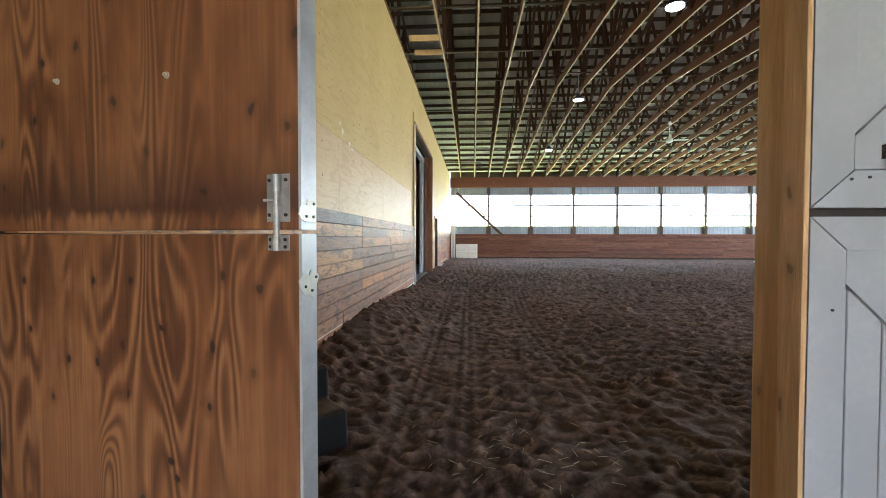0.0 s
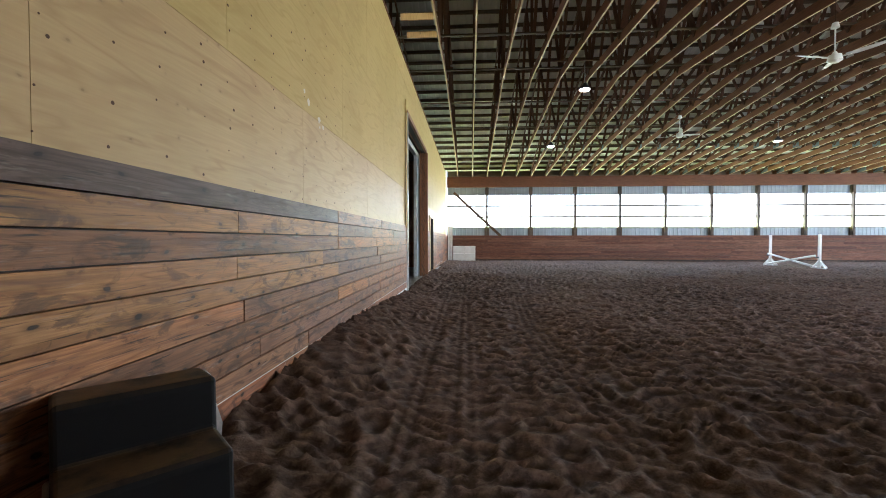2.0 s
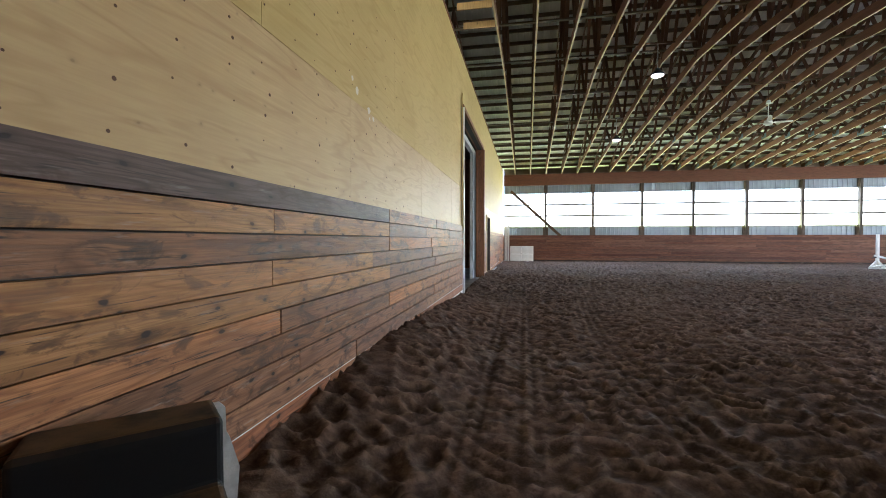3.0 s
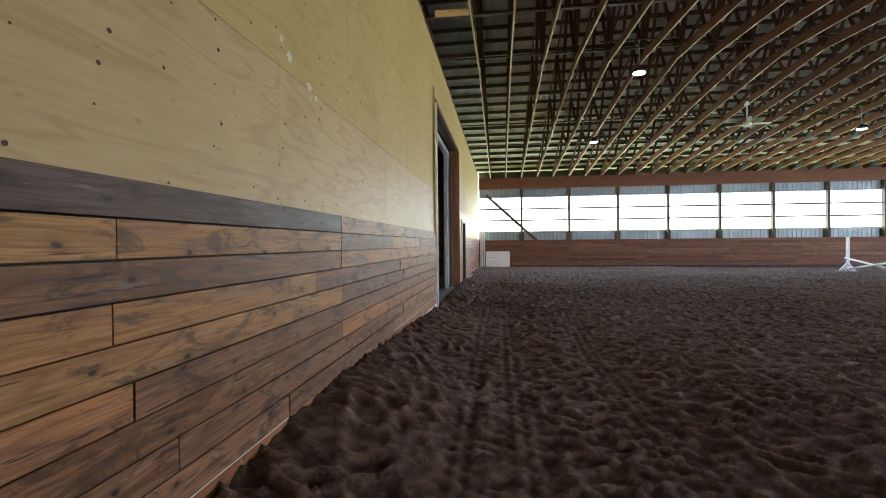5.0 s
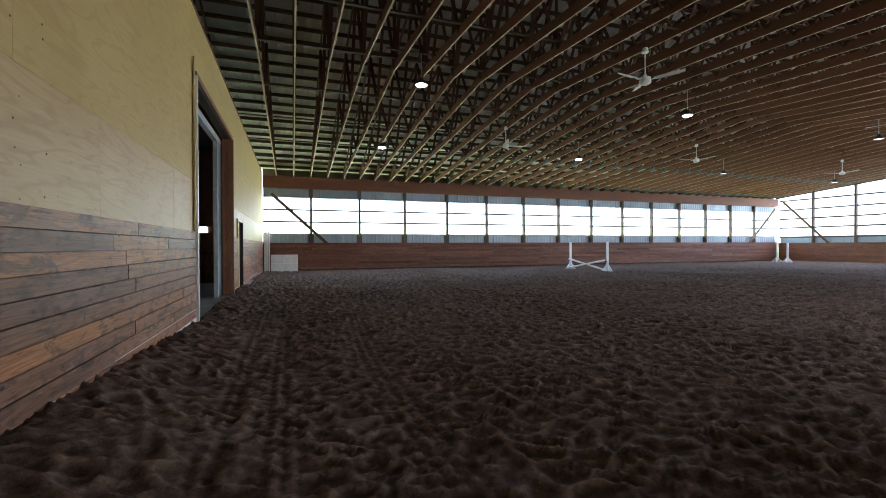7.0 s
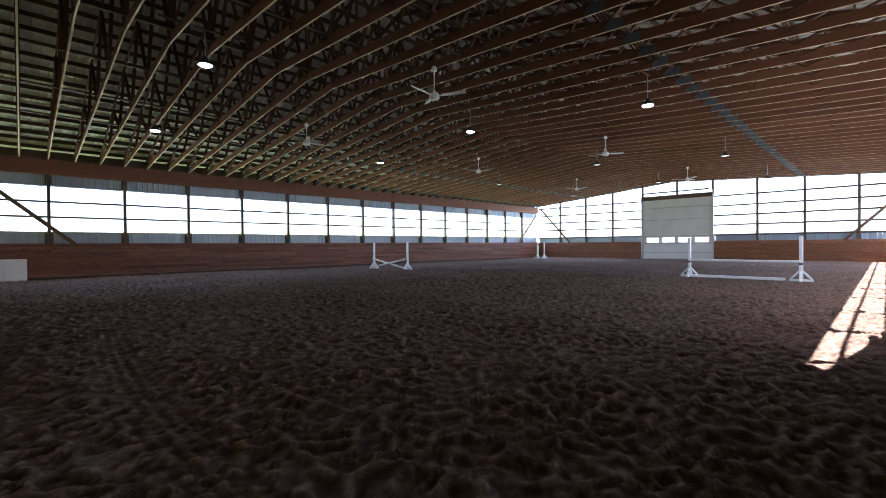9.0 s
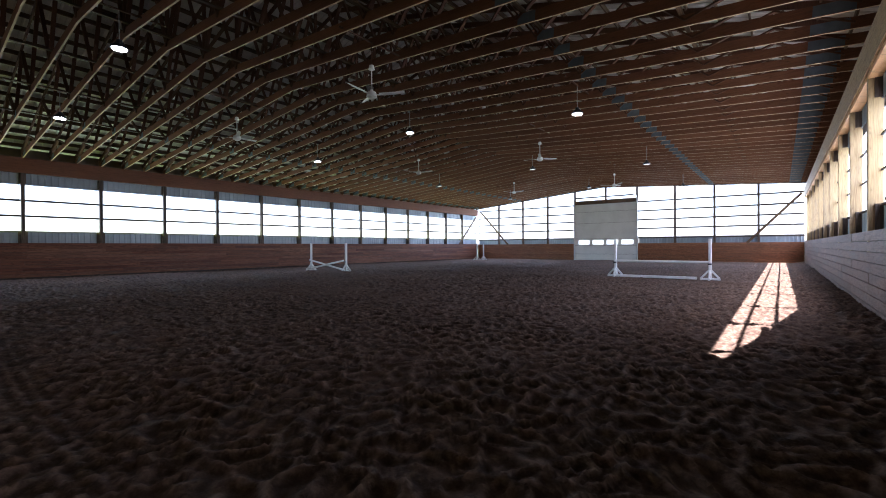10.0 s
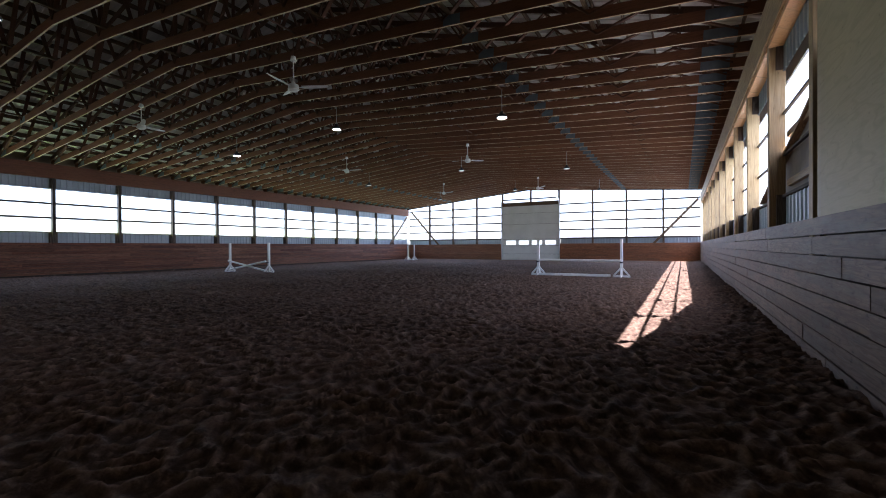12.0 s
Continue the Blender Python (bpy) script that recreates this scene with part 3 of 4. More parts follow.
# ---- tall doorway ----
frame_w = thing("door_1", "tall open doorway with a wooden post and white trim", "doorway", kind="structure")
part("trim", box(-0.16, 0.05, DY0 - 0.05, DY0, -0.05, DZ + 0.02), M_WHITE, frame_w, "white painted jamb trim")
part("trim", box(0.0, 0.02, DY0 - 0.13, DY0 - 0.052, KT, DZ + 0.30), M_PLYG, frame_w)
part("jamb_post", box(-0.22, 0.06, DY1, DY1 + 0.12, -0.05, DZ), M_JAMB, frame_w, "reddish timber door post")
part("head_board", box(-0.20, 0.03, DY0, DY1 + 0.12, DZ + 0.003, DZ + 0.10), M_JAMB, frame_w)
part("track", box(-0.36, -0.24, DY0 - 0.5, DY1 + 2.5, DZ - 0.19, DZ - 0.05), M_GALV, frame_w, "bright metal sliding door track")
slide = thing("sliding_door", "dark sliding door panel with a bright metal edge, pushed open", "door")
part("panel", box(-0.32, -0.25, DY1 - 0.55, DY1 + 1.9, 0.05, DZ - 0.2), M_METAL, slide)
part("edge_strip", box(-0.335, -0.235, DY1 - 0.60, DY1 - 0.552, 0.05, DZ - 0.2), M_GALV, slide, "bright metal edge strip")

# the room behind the doorway
room = thing("wall_store", "dark store room behind the doorway", "room", kind="structure")
part("back_wall", box(-7.1, -7.0, 6.0, 20.0, -0.3, 5.0), M_ROOM, room)
part("side_wall", box(-7.0, -0.17, 6.0, 6.1, -0.3, 5.0), M_ROOM, room)
part("side_wall", box(-7.0, -0.17, 19.9, 20.0, -0.3, 5.0), M_ROOM, room)
part("store_ceiling", box(-7.1, -0.17, 6.0, 20.0, 5.0, 5.1), M_DARK, room)
store_floor = part("floor_store", box(-7.0, 0.12, 6.0, 20.0, -0.25, 0.10), M_CONC)
tagged(store_floor, "grey concrete floor of the store room", "floor", kind="structure")
win = thing("window_store", "small bright window at the back of the store room", "window", kind="structure")
part("pane", box(-2.6, -1.5, 19.87, 19.89, 1.92, 2.14), glowing("window_glow", (0.9, 0.95, 1.0), 0.5), win)
part("window_frame", box(-2.65, -1.45, 19.86, 19.895, 2.143, 2.19), M_ROOM, win)
part("window_frame", box(-2.65, -1.45, 19.86, 19.895, 1.87, 1.917), M_ROOM, win)

# small door in the side wall
sd = thing("door_2", "small pale plywood door standing ajar beside the doorway", "door", kind="structure")
part("door_leaf", box(-0.10, -0.06, 15.72, 16.70, 0.05, 2.14, 0.004), M_PLY, sd)
part("door_frame", box(-0.12, 0.03, 15.60, 15.70, 0.0, 2.22), M_PLY, sd)
part("door_frame", box(-0.12, 0.03, 16.88, 16.94, 0.0, 2.22), M_DARK, sd)
part("door_frame", box(-0.12, 0.03, 15.70, 16.88, 2.15, 2.22), M_PLY, sd)

# ---- far long wall (y = WY) ----


def bay_edges():
    e = [0.0] + POSTS + [LX]
    return list(zip(e, e[1:]))


def ribbon_wall(name, label, face, out, bays, boards_material, blocks):
    """A long wall: posts, header, steel strips, ribbon windows. face: y of the boards; out: +1 or -1, the way out."""
    w = thing(name, label, "wall", kind="structure")
    def yb(a, b):
        p, q = face + out * a, face + out * b
        return (p, q) if p < q else (q, p)
    a, b = bays[0][0], bays[-1][1]
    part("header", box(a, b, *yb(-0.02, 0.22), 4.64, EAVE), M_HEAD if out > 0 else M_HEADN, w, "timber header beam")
    for z0, z1 in ((KT - 0.05, SILL), (WTOP, 4.64)):
        bm = ribbed(b - a, z1 - z0)
        if out > 0:
            m = Matrix.Translation((b, face + 0.24, z0)) @ Matrix.Rotation(math.pi, 4, "Z")
        else:
            m = Matrix.Translation((a, face - 0.24, z0))
        part("steel_siding", bm, M_METAL, w, "grey-blue ribbed steel siding", m)
    part("outer_wall", box(a, b, *yb(0.37, 0.40), -0.3, SILL - 0.01), M_SIDING, w)
    part("outer_wall", box(a, b, *yb(0.37, 0.40), WTOP + 0.01, 5.72 if out > 0 else 6.12), M_SIDING, w)
    part("backing", box(a, b, *yb(0.05, 0.08), -0.1, KT - 0.02), M_DARK, w)
    return w


wall_n = ribbon_wall("wall_north", "long wall of brown planks below a ribbon of bright windows", WY, 1, bay_edges(), M_RED_X, True)

post_me = {1: mesh_of(box(-0.062, 0.062, -0.11, 0.09, 0.0, 4.66, 0.004), "post", M_POST_BACKLIT), -1: mesh_of(box(-0.085, 0.085, -0.11, 0.11, 0.0, 4.66, 0.004), "post", M_POST)}
block_me = mesh_of(box(-0.15, 0.15, -0.06, 0.06, 0.0, 0.56), "post_block", M_POST_BACKLIT)
top_block_me = mesh_of(box(-0.11, 0.11, -0.06, 0.06, 0.0, 0.45), "post_block", M_POST_BACKLIT)


def ribbon_posts(face, out, xs, group):
    for x in xs:
        p = tagged(new("wall_post", post_me[out]), "square timber post between the windows", "post", group)
        p.matrix_basis = Matrix.Translation((x, face + out * 0.14, 0))
        for me, z in ((block_me, KT - 0.03), (top_block_me, WTOP + 0.04)):
            b = new("post_block", me)
            b.parent = p
            b.matrix_basis = Matrix.Translation((0, out * 0.04, z))


ribbon_posts(WY, 1, POSTS, "posts of the far long wall")


def ribbon_window(name, x0, x1, face, out):
    w = thing(name, "bright ribbon window with two slim rails", "window", kind="structure")
    y = face + out * 0.36
    bm = box(x0 + 0.02, x1 - 0.02, y - 0.006, y + 0.006, SILL, WTOP)
    pane = part("pane", bm, M_PANE, w)
    pane.visible_shadow = False
    hr = 0.045 if out > 0 else 0.018
    for z in (2.78, 3.46):
        part("rail", box(x0, x1, y - out * 0.13 - 0.02, y - out * 0.13 + 0.02, z - hr, z + hr), M_DARK, w)
    part("window_sill", box(x0, x1, y - out * 0.12 - 0.05, y - out * 0.12 + 0.05, SILL - 0.05, SILL - 0.005), M_DARK, w)
    return w


for i, (a, b) in enumerate(bay_edges()):
    ribbon_window("window_north", a, b, WY, 1)


def knee_brace(a, b, label):
    return tagged(part("knee_brace", beam(a, b, 0.17, 0.05, (0, 1, 0) if abs(a[0] - b[0]) > 0.1 else (1, 0, 0)), M_PURLIN), label, "brace")


knee_brace((0.45, WY - 0.06, 4.30), (3.40, WY - 0.06, 1.56), "dark diagonal timber brace across the corner window")
knee_brace((40.5, WY - 0.06, 4.48), (37.45, WY - 0.06, 1.61), "dark diagonal timber brace across the corner window")
knee_brace((LX + 0.005, 0.14, 4.98), (LX + 0.005, 3.30, 1.50), "dark diagonal timber brace across the corner window")
knee_brace((LX + 0.005, 26.8, 5.05), (LX + 0.005, 23.45, 1.50), "dark diagonal timber brace across the corner window")

# ---- near long wall (y = 0) ----
NEAR0 = 7.75   # the windows begin here; plywood before
near_bays = [(a, b) for a, b in bay_edges() if b > NEAR0 + 0.1]
near_bays[0] = (NEAR0, near_bays[0][1])
wall_s = ribbon_wall("wall_south", "long wall of grey planks with posts and sunlit windows", 0.0, -1, near_bays, M_OLD_X, False)
ribbon_posts(0.0, -1, [x for x in POSTS if x > NEAR0 + 0.2], "posts of the sunny long wall")
for a, b in near_bays:
    ribbon_window("window_south", a, b, 0.0, -1)
part("plywood_sheet", box(2.6, NEAR0, -0.048, -0.03, KT, EAVE), M_PLYN, wall_s, "greenish yellow plywood lining")
part("stud_wall", box(3.65, NEAR0, -0.38, -0.10, -0.3, 6.10), M_DARK, wall_s)
part("stud_wall", box(2.524, 3.65, -0.065, -0.05, -0.3, 6.10), M_DARK, wall_s)
part("stud_wall", box(2.524, 3.65, -0.38, -0.07, 2.45, 6.10), M_DARK, wall_s)
part("stud_wall", box(-0.3, 2.52, -0.20, -0.05, 2.45, 6.10), M_DARK, wall_s)
part("plywood_sheet", box(0.0, 2.6, -0.05, -0.01, 2.45, EAVE), M_PLYG, wall_s)

# ---- end wall (x = LX) ----
wall_e = thing("wall_east", "end wall with tall bright windows over brown planks", "wall", kind="structure")
for y0, y1 in ((0.0, 10.86), (16.52, WY)):
    part("steel_siding", ribbed(y1 - y0, 0.60), M_METAL, wall_e, "grey-blue ribbed steel siding", Matrix.Translation((LX + 0.255, y0, 1.48)) @ Matrix.Rotation(math.pi / 2, 4, "Z"))
    part("outer_wall", box(LX + 0.32, LX + 0.36, y0, y1, -0.3, 2.03), M_SIDING, wall_e)
    part("backing", box(LX + 0.05, LX + 0.08, y0, y1, -0.1, 1.50), M_DARK, wall_e)
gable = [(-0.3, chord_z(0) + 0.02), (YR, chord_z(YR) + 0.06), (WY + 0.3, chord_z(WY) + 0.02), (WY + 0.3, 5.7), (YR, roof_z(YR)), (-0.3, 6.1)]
part("gable", prism(gable, "x", LX + 0.10, LX + 0.16), M_GABLE, wall_e, "gable above the windows, coloured near black as if unlit")
end_cols = [0.0] + ENDP[:4] + ENDP[4:] + [WY]
for a, b in zip(end_cols, end_cols[1:]):
    door_bay = abs(a - 10.98) < 0.01
    w = thing("window_east", "tall bright window with slim rails", "window", kind="structure")
    z0 = 5.30 if door_bay else 2.03
    top = max(chord_z(a), chord_z(b)) + 0.05
    pane = part("pane", box(LX + 0.28, LX + 0.292, a + 0.02, b - 0.02, z0, top), M_PANE, w)
    pane.visible_shadow = False
    for z in ((5.75,) if door_bay else (2.03, 2.80, 3.55, 4.30, 5.09)):
        part("rail", box(LX + 0.14, LX + 0.20, a, b, z - 0.06, z + 0.06), M_DARK, w)
for y in ENDP + [13.60]:
    z0 = 5.3 if y == 13.60 else 0.0
    p = tagged(part("wall_post", box(LX + 0.03, LX + 0.24, y - 0.075, y + 0.075, z0, chord_z(y) + 0.1), M_POST_BACKLIT), "square timber post between the end windows, toned dark as if backlit", "post", "posts of the end wall")

# overhead door
ohd = thing("overhead_door", "closed pale grey sectional overhead door with four windows", "door")
sections = [(0.02, 0.60), (0.62, 1.36), (1.38, 1.98), (2.00, 3.38), (3.40, 4.40), (4.42, 5.10)]
for k, (a, b) in enumerate(sections):
    if k == 2:
        sec = part("door_section", box(LX - 0.02, LX + 0.05, 11.02, 16.36, a, a + 0.08, 0.004), M_OHD, ohd)
        part("rail", box(LX - 0.02, LX + 0.05, 11.02, 16.36, b - 0.10, b, 0.004), M_OHD, sec)
        cuts = [11.02, 11.24, 12.24, 12.50, 13.50, 13.76, 14.76, 15.02, 16.04, 16.36]
        for j in range(0, len(cuts), 2):
            part("stile", box(LX - 0.02, LX + 0.05, cuts[j], cuts[j + 1], a + 0.08, b - 0.10), M_OHD, sec)
        for j in range(1, len(cuts) - 1, 2):
            pn = part("pane", box(LX + 0.01, LX + 0.02, cuts[j], cuts[j + 1], a + 0.08, b - 0.10), M_PANE, sec)
            pn.visible_shadow = False
    else:
        part("door_section", box(LX - 0.02, LX + 0.05, 11.02, 16.36, a, b, 0.006), M_OHD, ohd)
# added dark sheets that stop the daylight lamp showing through the section gaps
for z0, z1 in ((0.0, 1.38), (1.98, 5.12)):
    part("door_back", box(LX + 0.052, LX + 0.07, 11.0, 16.38, z0, z1), M_DARK, ohd)
part("header", box(LX - 0.05, LX + 0.06, 10.9, 16.5, 5.12, 5.46), M_PURLIN, ohd, "brown timber header")
for y in (10.96, 16.42):
    part("track", box(LX - 0.10, LX + 0.02, y - 0.045, y + 0.045, 0.0, 5.2), M_GALV, ohd)
    bm = bmesh.new()
    pts = [Vector((LX - 0.06 - 0.5 * (1 - math.cos(t)), y, 5.15 + 0.5 * math.sin(t))) for t in [i * math.pi / 12 for i in range(7)]]
    for p, q in zip(pts, pts[1:]):
        add_beam(bm, p, q, 0.06, 0.05, (0, 1, 0))
    add_beam(bm, pts[-1], pts[-1] + Vector((-2.2, 0, 0)), 0.06, 0.05)
    part("curved_track", bm, M_GALV, ohd, "bright curved track")
# ---- roof ----
bm = bmesh.new()
for side in (0, 1):
    ya = -0.6 if side == 0 else WY + 0.6
    yb_ = YR
    za, zb = roof_z(ya), roof_z(YR + 0.001)
    n = int((LX + 3.3) / 0.23)
    prev = None
    for i in range(n + 1):
        for dx, d in ((0, 0), (0.13, 0), (0.15, 0.022), (0.19, 0.022), (0.21, 0)):
            x = -2.8 + i * 0.23 + dx
            v = (bm.verts.new((x, ya, za + d + 0.12)), bm.verts.new((x, yb_, zb + d + 0.12)))
            if prev:
                bm.faces.new((prev[0], v[0], v[1], prev[1]))
            prev = v
roof = part("ceiling", bm, M_ROOF)
tagged(roof, "pale ribbed metal roof seen from below", "roof", kind="structure")

TX = [X0 + BAY / 3 * k for k in range(1, 45)]
TX += [X0 - BAY / 3 * k for k in (1, 2)]


def roof_truss():
    t = thing("roof_truss", "timber scissor roof truss with many webs and steel joint plates", "truss", "roof trusses")
    h = 0.23
    for s in (0, 1):
        e, sg = (-0.28, 1) if s == 0 else (WY + 0.28, -1)
        span = abs(YR - e)
        bm = beam((0, e, chord_z(e) + h / 2), (0, YR, RIDGE + h / 2), 0.040, h)
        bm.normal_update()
        # undersides take the lit tone, all other faces the shaded one
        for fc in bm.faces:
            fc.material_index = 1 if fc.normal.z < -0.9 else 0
        part("bottom_chord", bm, [M_TRUSS, M_TRUSS_LIT], t)
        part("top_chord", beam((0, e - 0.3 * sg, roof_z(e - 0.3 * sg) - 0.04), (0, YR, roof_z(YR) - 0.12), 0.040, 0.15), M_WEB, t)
        bot = [e + sg * span * d for d in (0.03, 0.22, 0.42, 0.61, 0.80)] + [YR]
        top = [e + sg * span * d for d in (0.12, 0.32, 0.51, 0.70, 0.90)] + [YR]
        for i in range(6):
            if i < 5 or s == 0:
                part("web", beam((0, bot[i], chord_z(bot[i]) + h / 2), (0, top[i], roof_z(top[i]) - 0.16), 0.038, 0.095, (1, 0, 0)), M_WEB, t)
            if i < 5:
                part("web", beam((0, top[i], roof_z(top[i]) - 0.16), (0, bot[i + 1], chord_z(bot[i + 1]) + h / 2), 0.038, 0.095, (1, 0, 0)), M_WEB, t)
        # toothed steel plates pressed over the joints, on both faces
        slope = math.atan2(RIDGE - chord_z(e), YR - e)
        heel = 0.52 if s == 0 else WY - 0.40
        for y, w, hh in ((heel, 0.62, 0.21), (5.45 if s == 0 else 21.7, 0.40, 0.21)):
            for side in (-1, 1):
                part("joint_plate", box(-0.001, 0.001, -w / 2, w / 2, -hh / 2, hh / 2), M_JOINT, t, "dull blue-grey steel joint plate",
                     Matrix.Translation((side * 0.0215, y, chord_z(y) + h / 2 + 0.002)) @ Matrix.Rotation(slope, 4, "X"))
    return t


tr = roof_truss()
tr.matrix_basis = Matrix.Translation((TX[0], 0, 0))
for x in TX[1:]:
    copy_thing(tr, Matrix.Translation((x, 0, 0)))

purlin_me = mesh_of(box(-2.6, LX + 0.3, -0.02, 0.02, -0.07, 0.07), "purlin", M_PURLIN)
for s in (0, 1):
    for i in range(23):
        d = 0.05 + i * 0.61
        if d > (YR if s == 0 else WY - YR) - 0.1:
            break
        y = d if s == 0 else WY - d
        p = tagged(new("purlin", purlin_me), "roof purlin of brown lumber", "purlin", "purlins")
        p.matrix_basis = Matrix.Translation((0, y, roof_z(y) + 0.04))
brace_me = mesh_of(box(-2.6, LX, -0.045, 0.045, -0.02, 0.02), "lateral_brace", M_PURLIN)
for y in (2.9, 5.5, 8.2, 10.9, 13.58, 16.3, 19.0, 21.7, 24.3):
    p = tagged(new("lateral_brace", brace_me), "long timber laid across the truss chords", "brace", "lateral braces")
    p.matrix_basis = Matrix.Translation((0, y, chord_z(y) + 0.252))

# ---- blocked corner of the sunny wall ----
infill = thing("window_infill", "dark ribbed sheet under a diagonal brace across the window", "infill", kind="structure")
part("sheet", prism([(NEAR0, SILL), (13.0, SILL), (13.0, 2.2), (NEAR0, 3.50)], "y", -0.33, -0.31), M_BOARDING, infill)
part("diagonal", beam((NEAR0, -0.28, 3.52), (13.1, -0.28, 2.19), 0.05, 0.14, (0, 1, 0)), M_HEADN, infill)
part("rail", box(NEAR0, 10.6, -0.31, -0.25, 3.04, 3.14), M_HEADN, infill)
part("rail", box(NEAR0, 10.6, -0.31, -0.25, 2.26, 2.36), M_HEADN, infill)
for x in [p for p in POSTS if p > NEAR0]:
    cap = tagged(part("soffit_block", box(x + 0.10, x + BAY - 0.10, -0.22, -0.02, 4.56, 4.638), M_PINE_Z), "pale timber block under the header", "timber", "soffit blocks")

# ---- unseen aisle added outside the entrance, to shade and dim its doors ----
aisle = thing("wall_aisle", "unseen aisle shell before the entrance, added to keep off the sun", "wall", kind="structure")
part("side_wall", box(-1.0, -0.9, -8.0, -0.2, -0.3, 3.6), M_SIDING, aisle)
part("side_wall", box(7.0, 7.1, -8.0, -0.42, -0.3, 3.6), M_SIDING, aisle)
# front walls leave a narrow gap, which limits the light on the doors
part("front_wall", box(3.15, 7.1, -8.1, -8.0, -0.3, 3.6), M_SIDING, aisle)
part("front_wall", box(-1.0, 0.85, -8.1, -8.0, -0.3, 3.6), M_SIDING, aisle)
part("aisle_ceiling", box(-1.0, 7.1, -8.1, -0.2, 3.6, 3.7), M_SIDING, aisle)
aisle_floor = part("floor_aisle", box(-1.0, 7.0, -8.0, -2.9, -0.3, 0.0), M_CONC)
tagged(aisle_floor, "unseen grey concrete floor added before the entrance", "floor", kind="structure")

# ---- entrance: stained Dutch door, post, white Dutch door ----
dutch = thing("door_3", "stained plywood Dutch door with metal edging, standing ajar", "door", kind="structure",
              m=pose(0.036, -0.005, 0, 0, 0, -14.5))
DL = 1.12
SPLIT = 1.363
for name, z0, z1, lab in (("lower_leaf", 0.16, SPLIT - 0.004, "stained plywood lower half"), ("upper_leaf", SPLIT + 0.006, 2.30, "stained plywood upper half")):
    leaf = part(name, box(-0.12, DL, -0.0335, 0.022, z0, z1, 0.003), M_STAIN, dutch, lab)
    part("metal_edge", box(DL, DL + 0.004, -0.034, 0.023, z0, z1), M_GALV, leaf, "galvanised steel edging")
    part("metal_lip", box(DL - 0.004, DL + 0.004, -0.037, -0.0335, z0, z1), M_GALV, leaf)
upper = bpy.data.objects["upper_leaf"]
lower = bpy.data.objects["lower_leaf"]


def screws(bm, pts, y, r=0.0045):
    for x, z in pts:
        add_tube(bm, (x, y + 0.001, z), (x, y - 0.003, z), r, 10)


for x, z in ((0.255, 1.818), (0.696, 1.786)):
    bm = bmesh.new()
    add_tube(bm, (x, -0.0335, z), (x, -0.037, z), 0.009, 16)
    add_tube(bm, (x, -0.037, z), (x, -0.044, z), 0.0055, 6)
    part("bolt_head", bm, M_PLATE, upper, "bright bolt head on a washer")
M_ZINC = plain("dull_zinc", (0.44, 0.42, 0.38), 0.42, 0.6, 0.12, 30.0)
bolt = part("barrel_bolt", box(DL - 0.098, DL - 0.030, -0.0365, -0.0335, 1.388, 1.505, 0.001), M_ZINC, upper, "zinc barrel bolt")
bm = tube((DL - 0.064, -0.042, 1.325), (DL - 0.064, -0.042, 1.50), 0.0085, 14)
part("bolt_rod", bm, M_ZINC, bolt)
bm = bmesh.new()
for z0, z1 in ((1.392, 1.425), (1.462, 1.503)):
    add_tube(bm, (DL - 0.064, -0.042, z0), (DL - 0.064, -0.042, z1), 0.0125, 14)
part("bolt_guide", bm, M_ZINC, bolt)
part("bolt_knob", tube((DL - 0.064, -0.042, 1.440), (DL - 0.094, -0.052, 1.440), 0.004, 10), M_ZINC, bolt)
bm = bmesh.new()
screws(bm, [(DL - 0.088, 1.49), (DL - 0.040, 1.49), (DL - 0.088, 1.405), (DL - 0.040, 1.405)], -0.037)
part("screw", bm, M_SCREW, bolt)
keep = part("bolt_keeper", box(DL - 0.096, DL - 0.032, -0.0365, -0.0335, 1.318, 1.356, 0.001), M_ZINC, lower, "zinc bolt keeper")
part("keeper_loop", tube((DL - 0.064, -0.042, 1.318), (DL - 0.064, -0.042, 1.352), 0.0125, 14), M_ZINC, keep)
bm = bmesh.new()
screws(bm, [(DL - 0.086, 1.345), (DL - 0.042, 1.345), (DL - 0.086, 1.327), (DL - 0.042, 1.327)], -0.037)
part("screw", bm, M_SCREW, keep)


def edge_plate(parent, zc, tilt, tall):
    """Latch plate screwed to the edge, its ear standing out past the face."""
    bm = bmesh.new()
    out = [(-0.022, -tall / 2), (0.016, -tall / 2), (0.018, tall / 2 - 0.004), (0.012, tall / 2), (-0.018, tall / 2), (-0.020, tall / 4), (-0.045, tall / 5), (-0.052, -tall / 6), (-0.042, -tall / 2 + 0.006)]
    lo = [bm.verts.new((0, y, z)) for y, z in out]
    bm.faces.new(lo)
    r = bmesh.ops.extrude_face_region(bm, geom=list(bm.faces))
    bmesh.ops.translate(bm, verts=[v for v in r["geom"] if isinstance(v, bmesh.types.BMVert)], vec=(0.003, 0, 0))
    bmesh.ops.recalc_face_normals(bm, faces=bm.faces)
    p = part("latch_plate", bm, M_PLATE, parent, "zinc latch plate", Matrix.Translation((DL + 0.005, 0.0, zc)) @ Matrix.Rotation(radians(tilt), 4, "X"))
    bm = bmesh.new()
    for y, z in ((0.006, tall / 3), (0.004, -tall / 4), (-0.024, -tall / 4)):
        add_tube(bm, (0.002, y, z), (0.0055, y, z), 0.0038, 10)
    part("screw", bm, M_SCREW, p)


edge_plate(upper, 1.415, 0, 0.055)
edge_plate(lower, 1.235, -24, 0.062)

jamb = thing("door_frame_entrance", "bare pine door jamb of the entrance", "door frame", kind="structure")
part("jamb", box(2.42, 2.52, -0.065, 0.11, 0.0, 2.42, 0.004), M_PINE_Z, jamb)
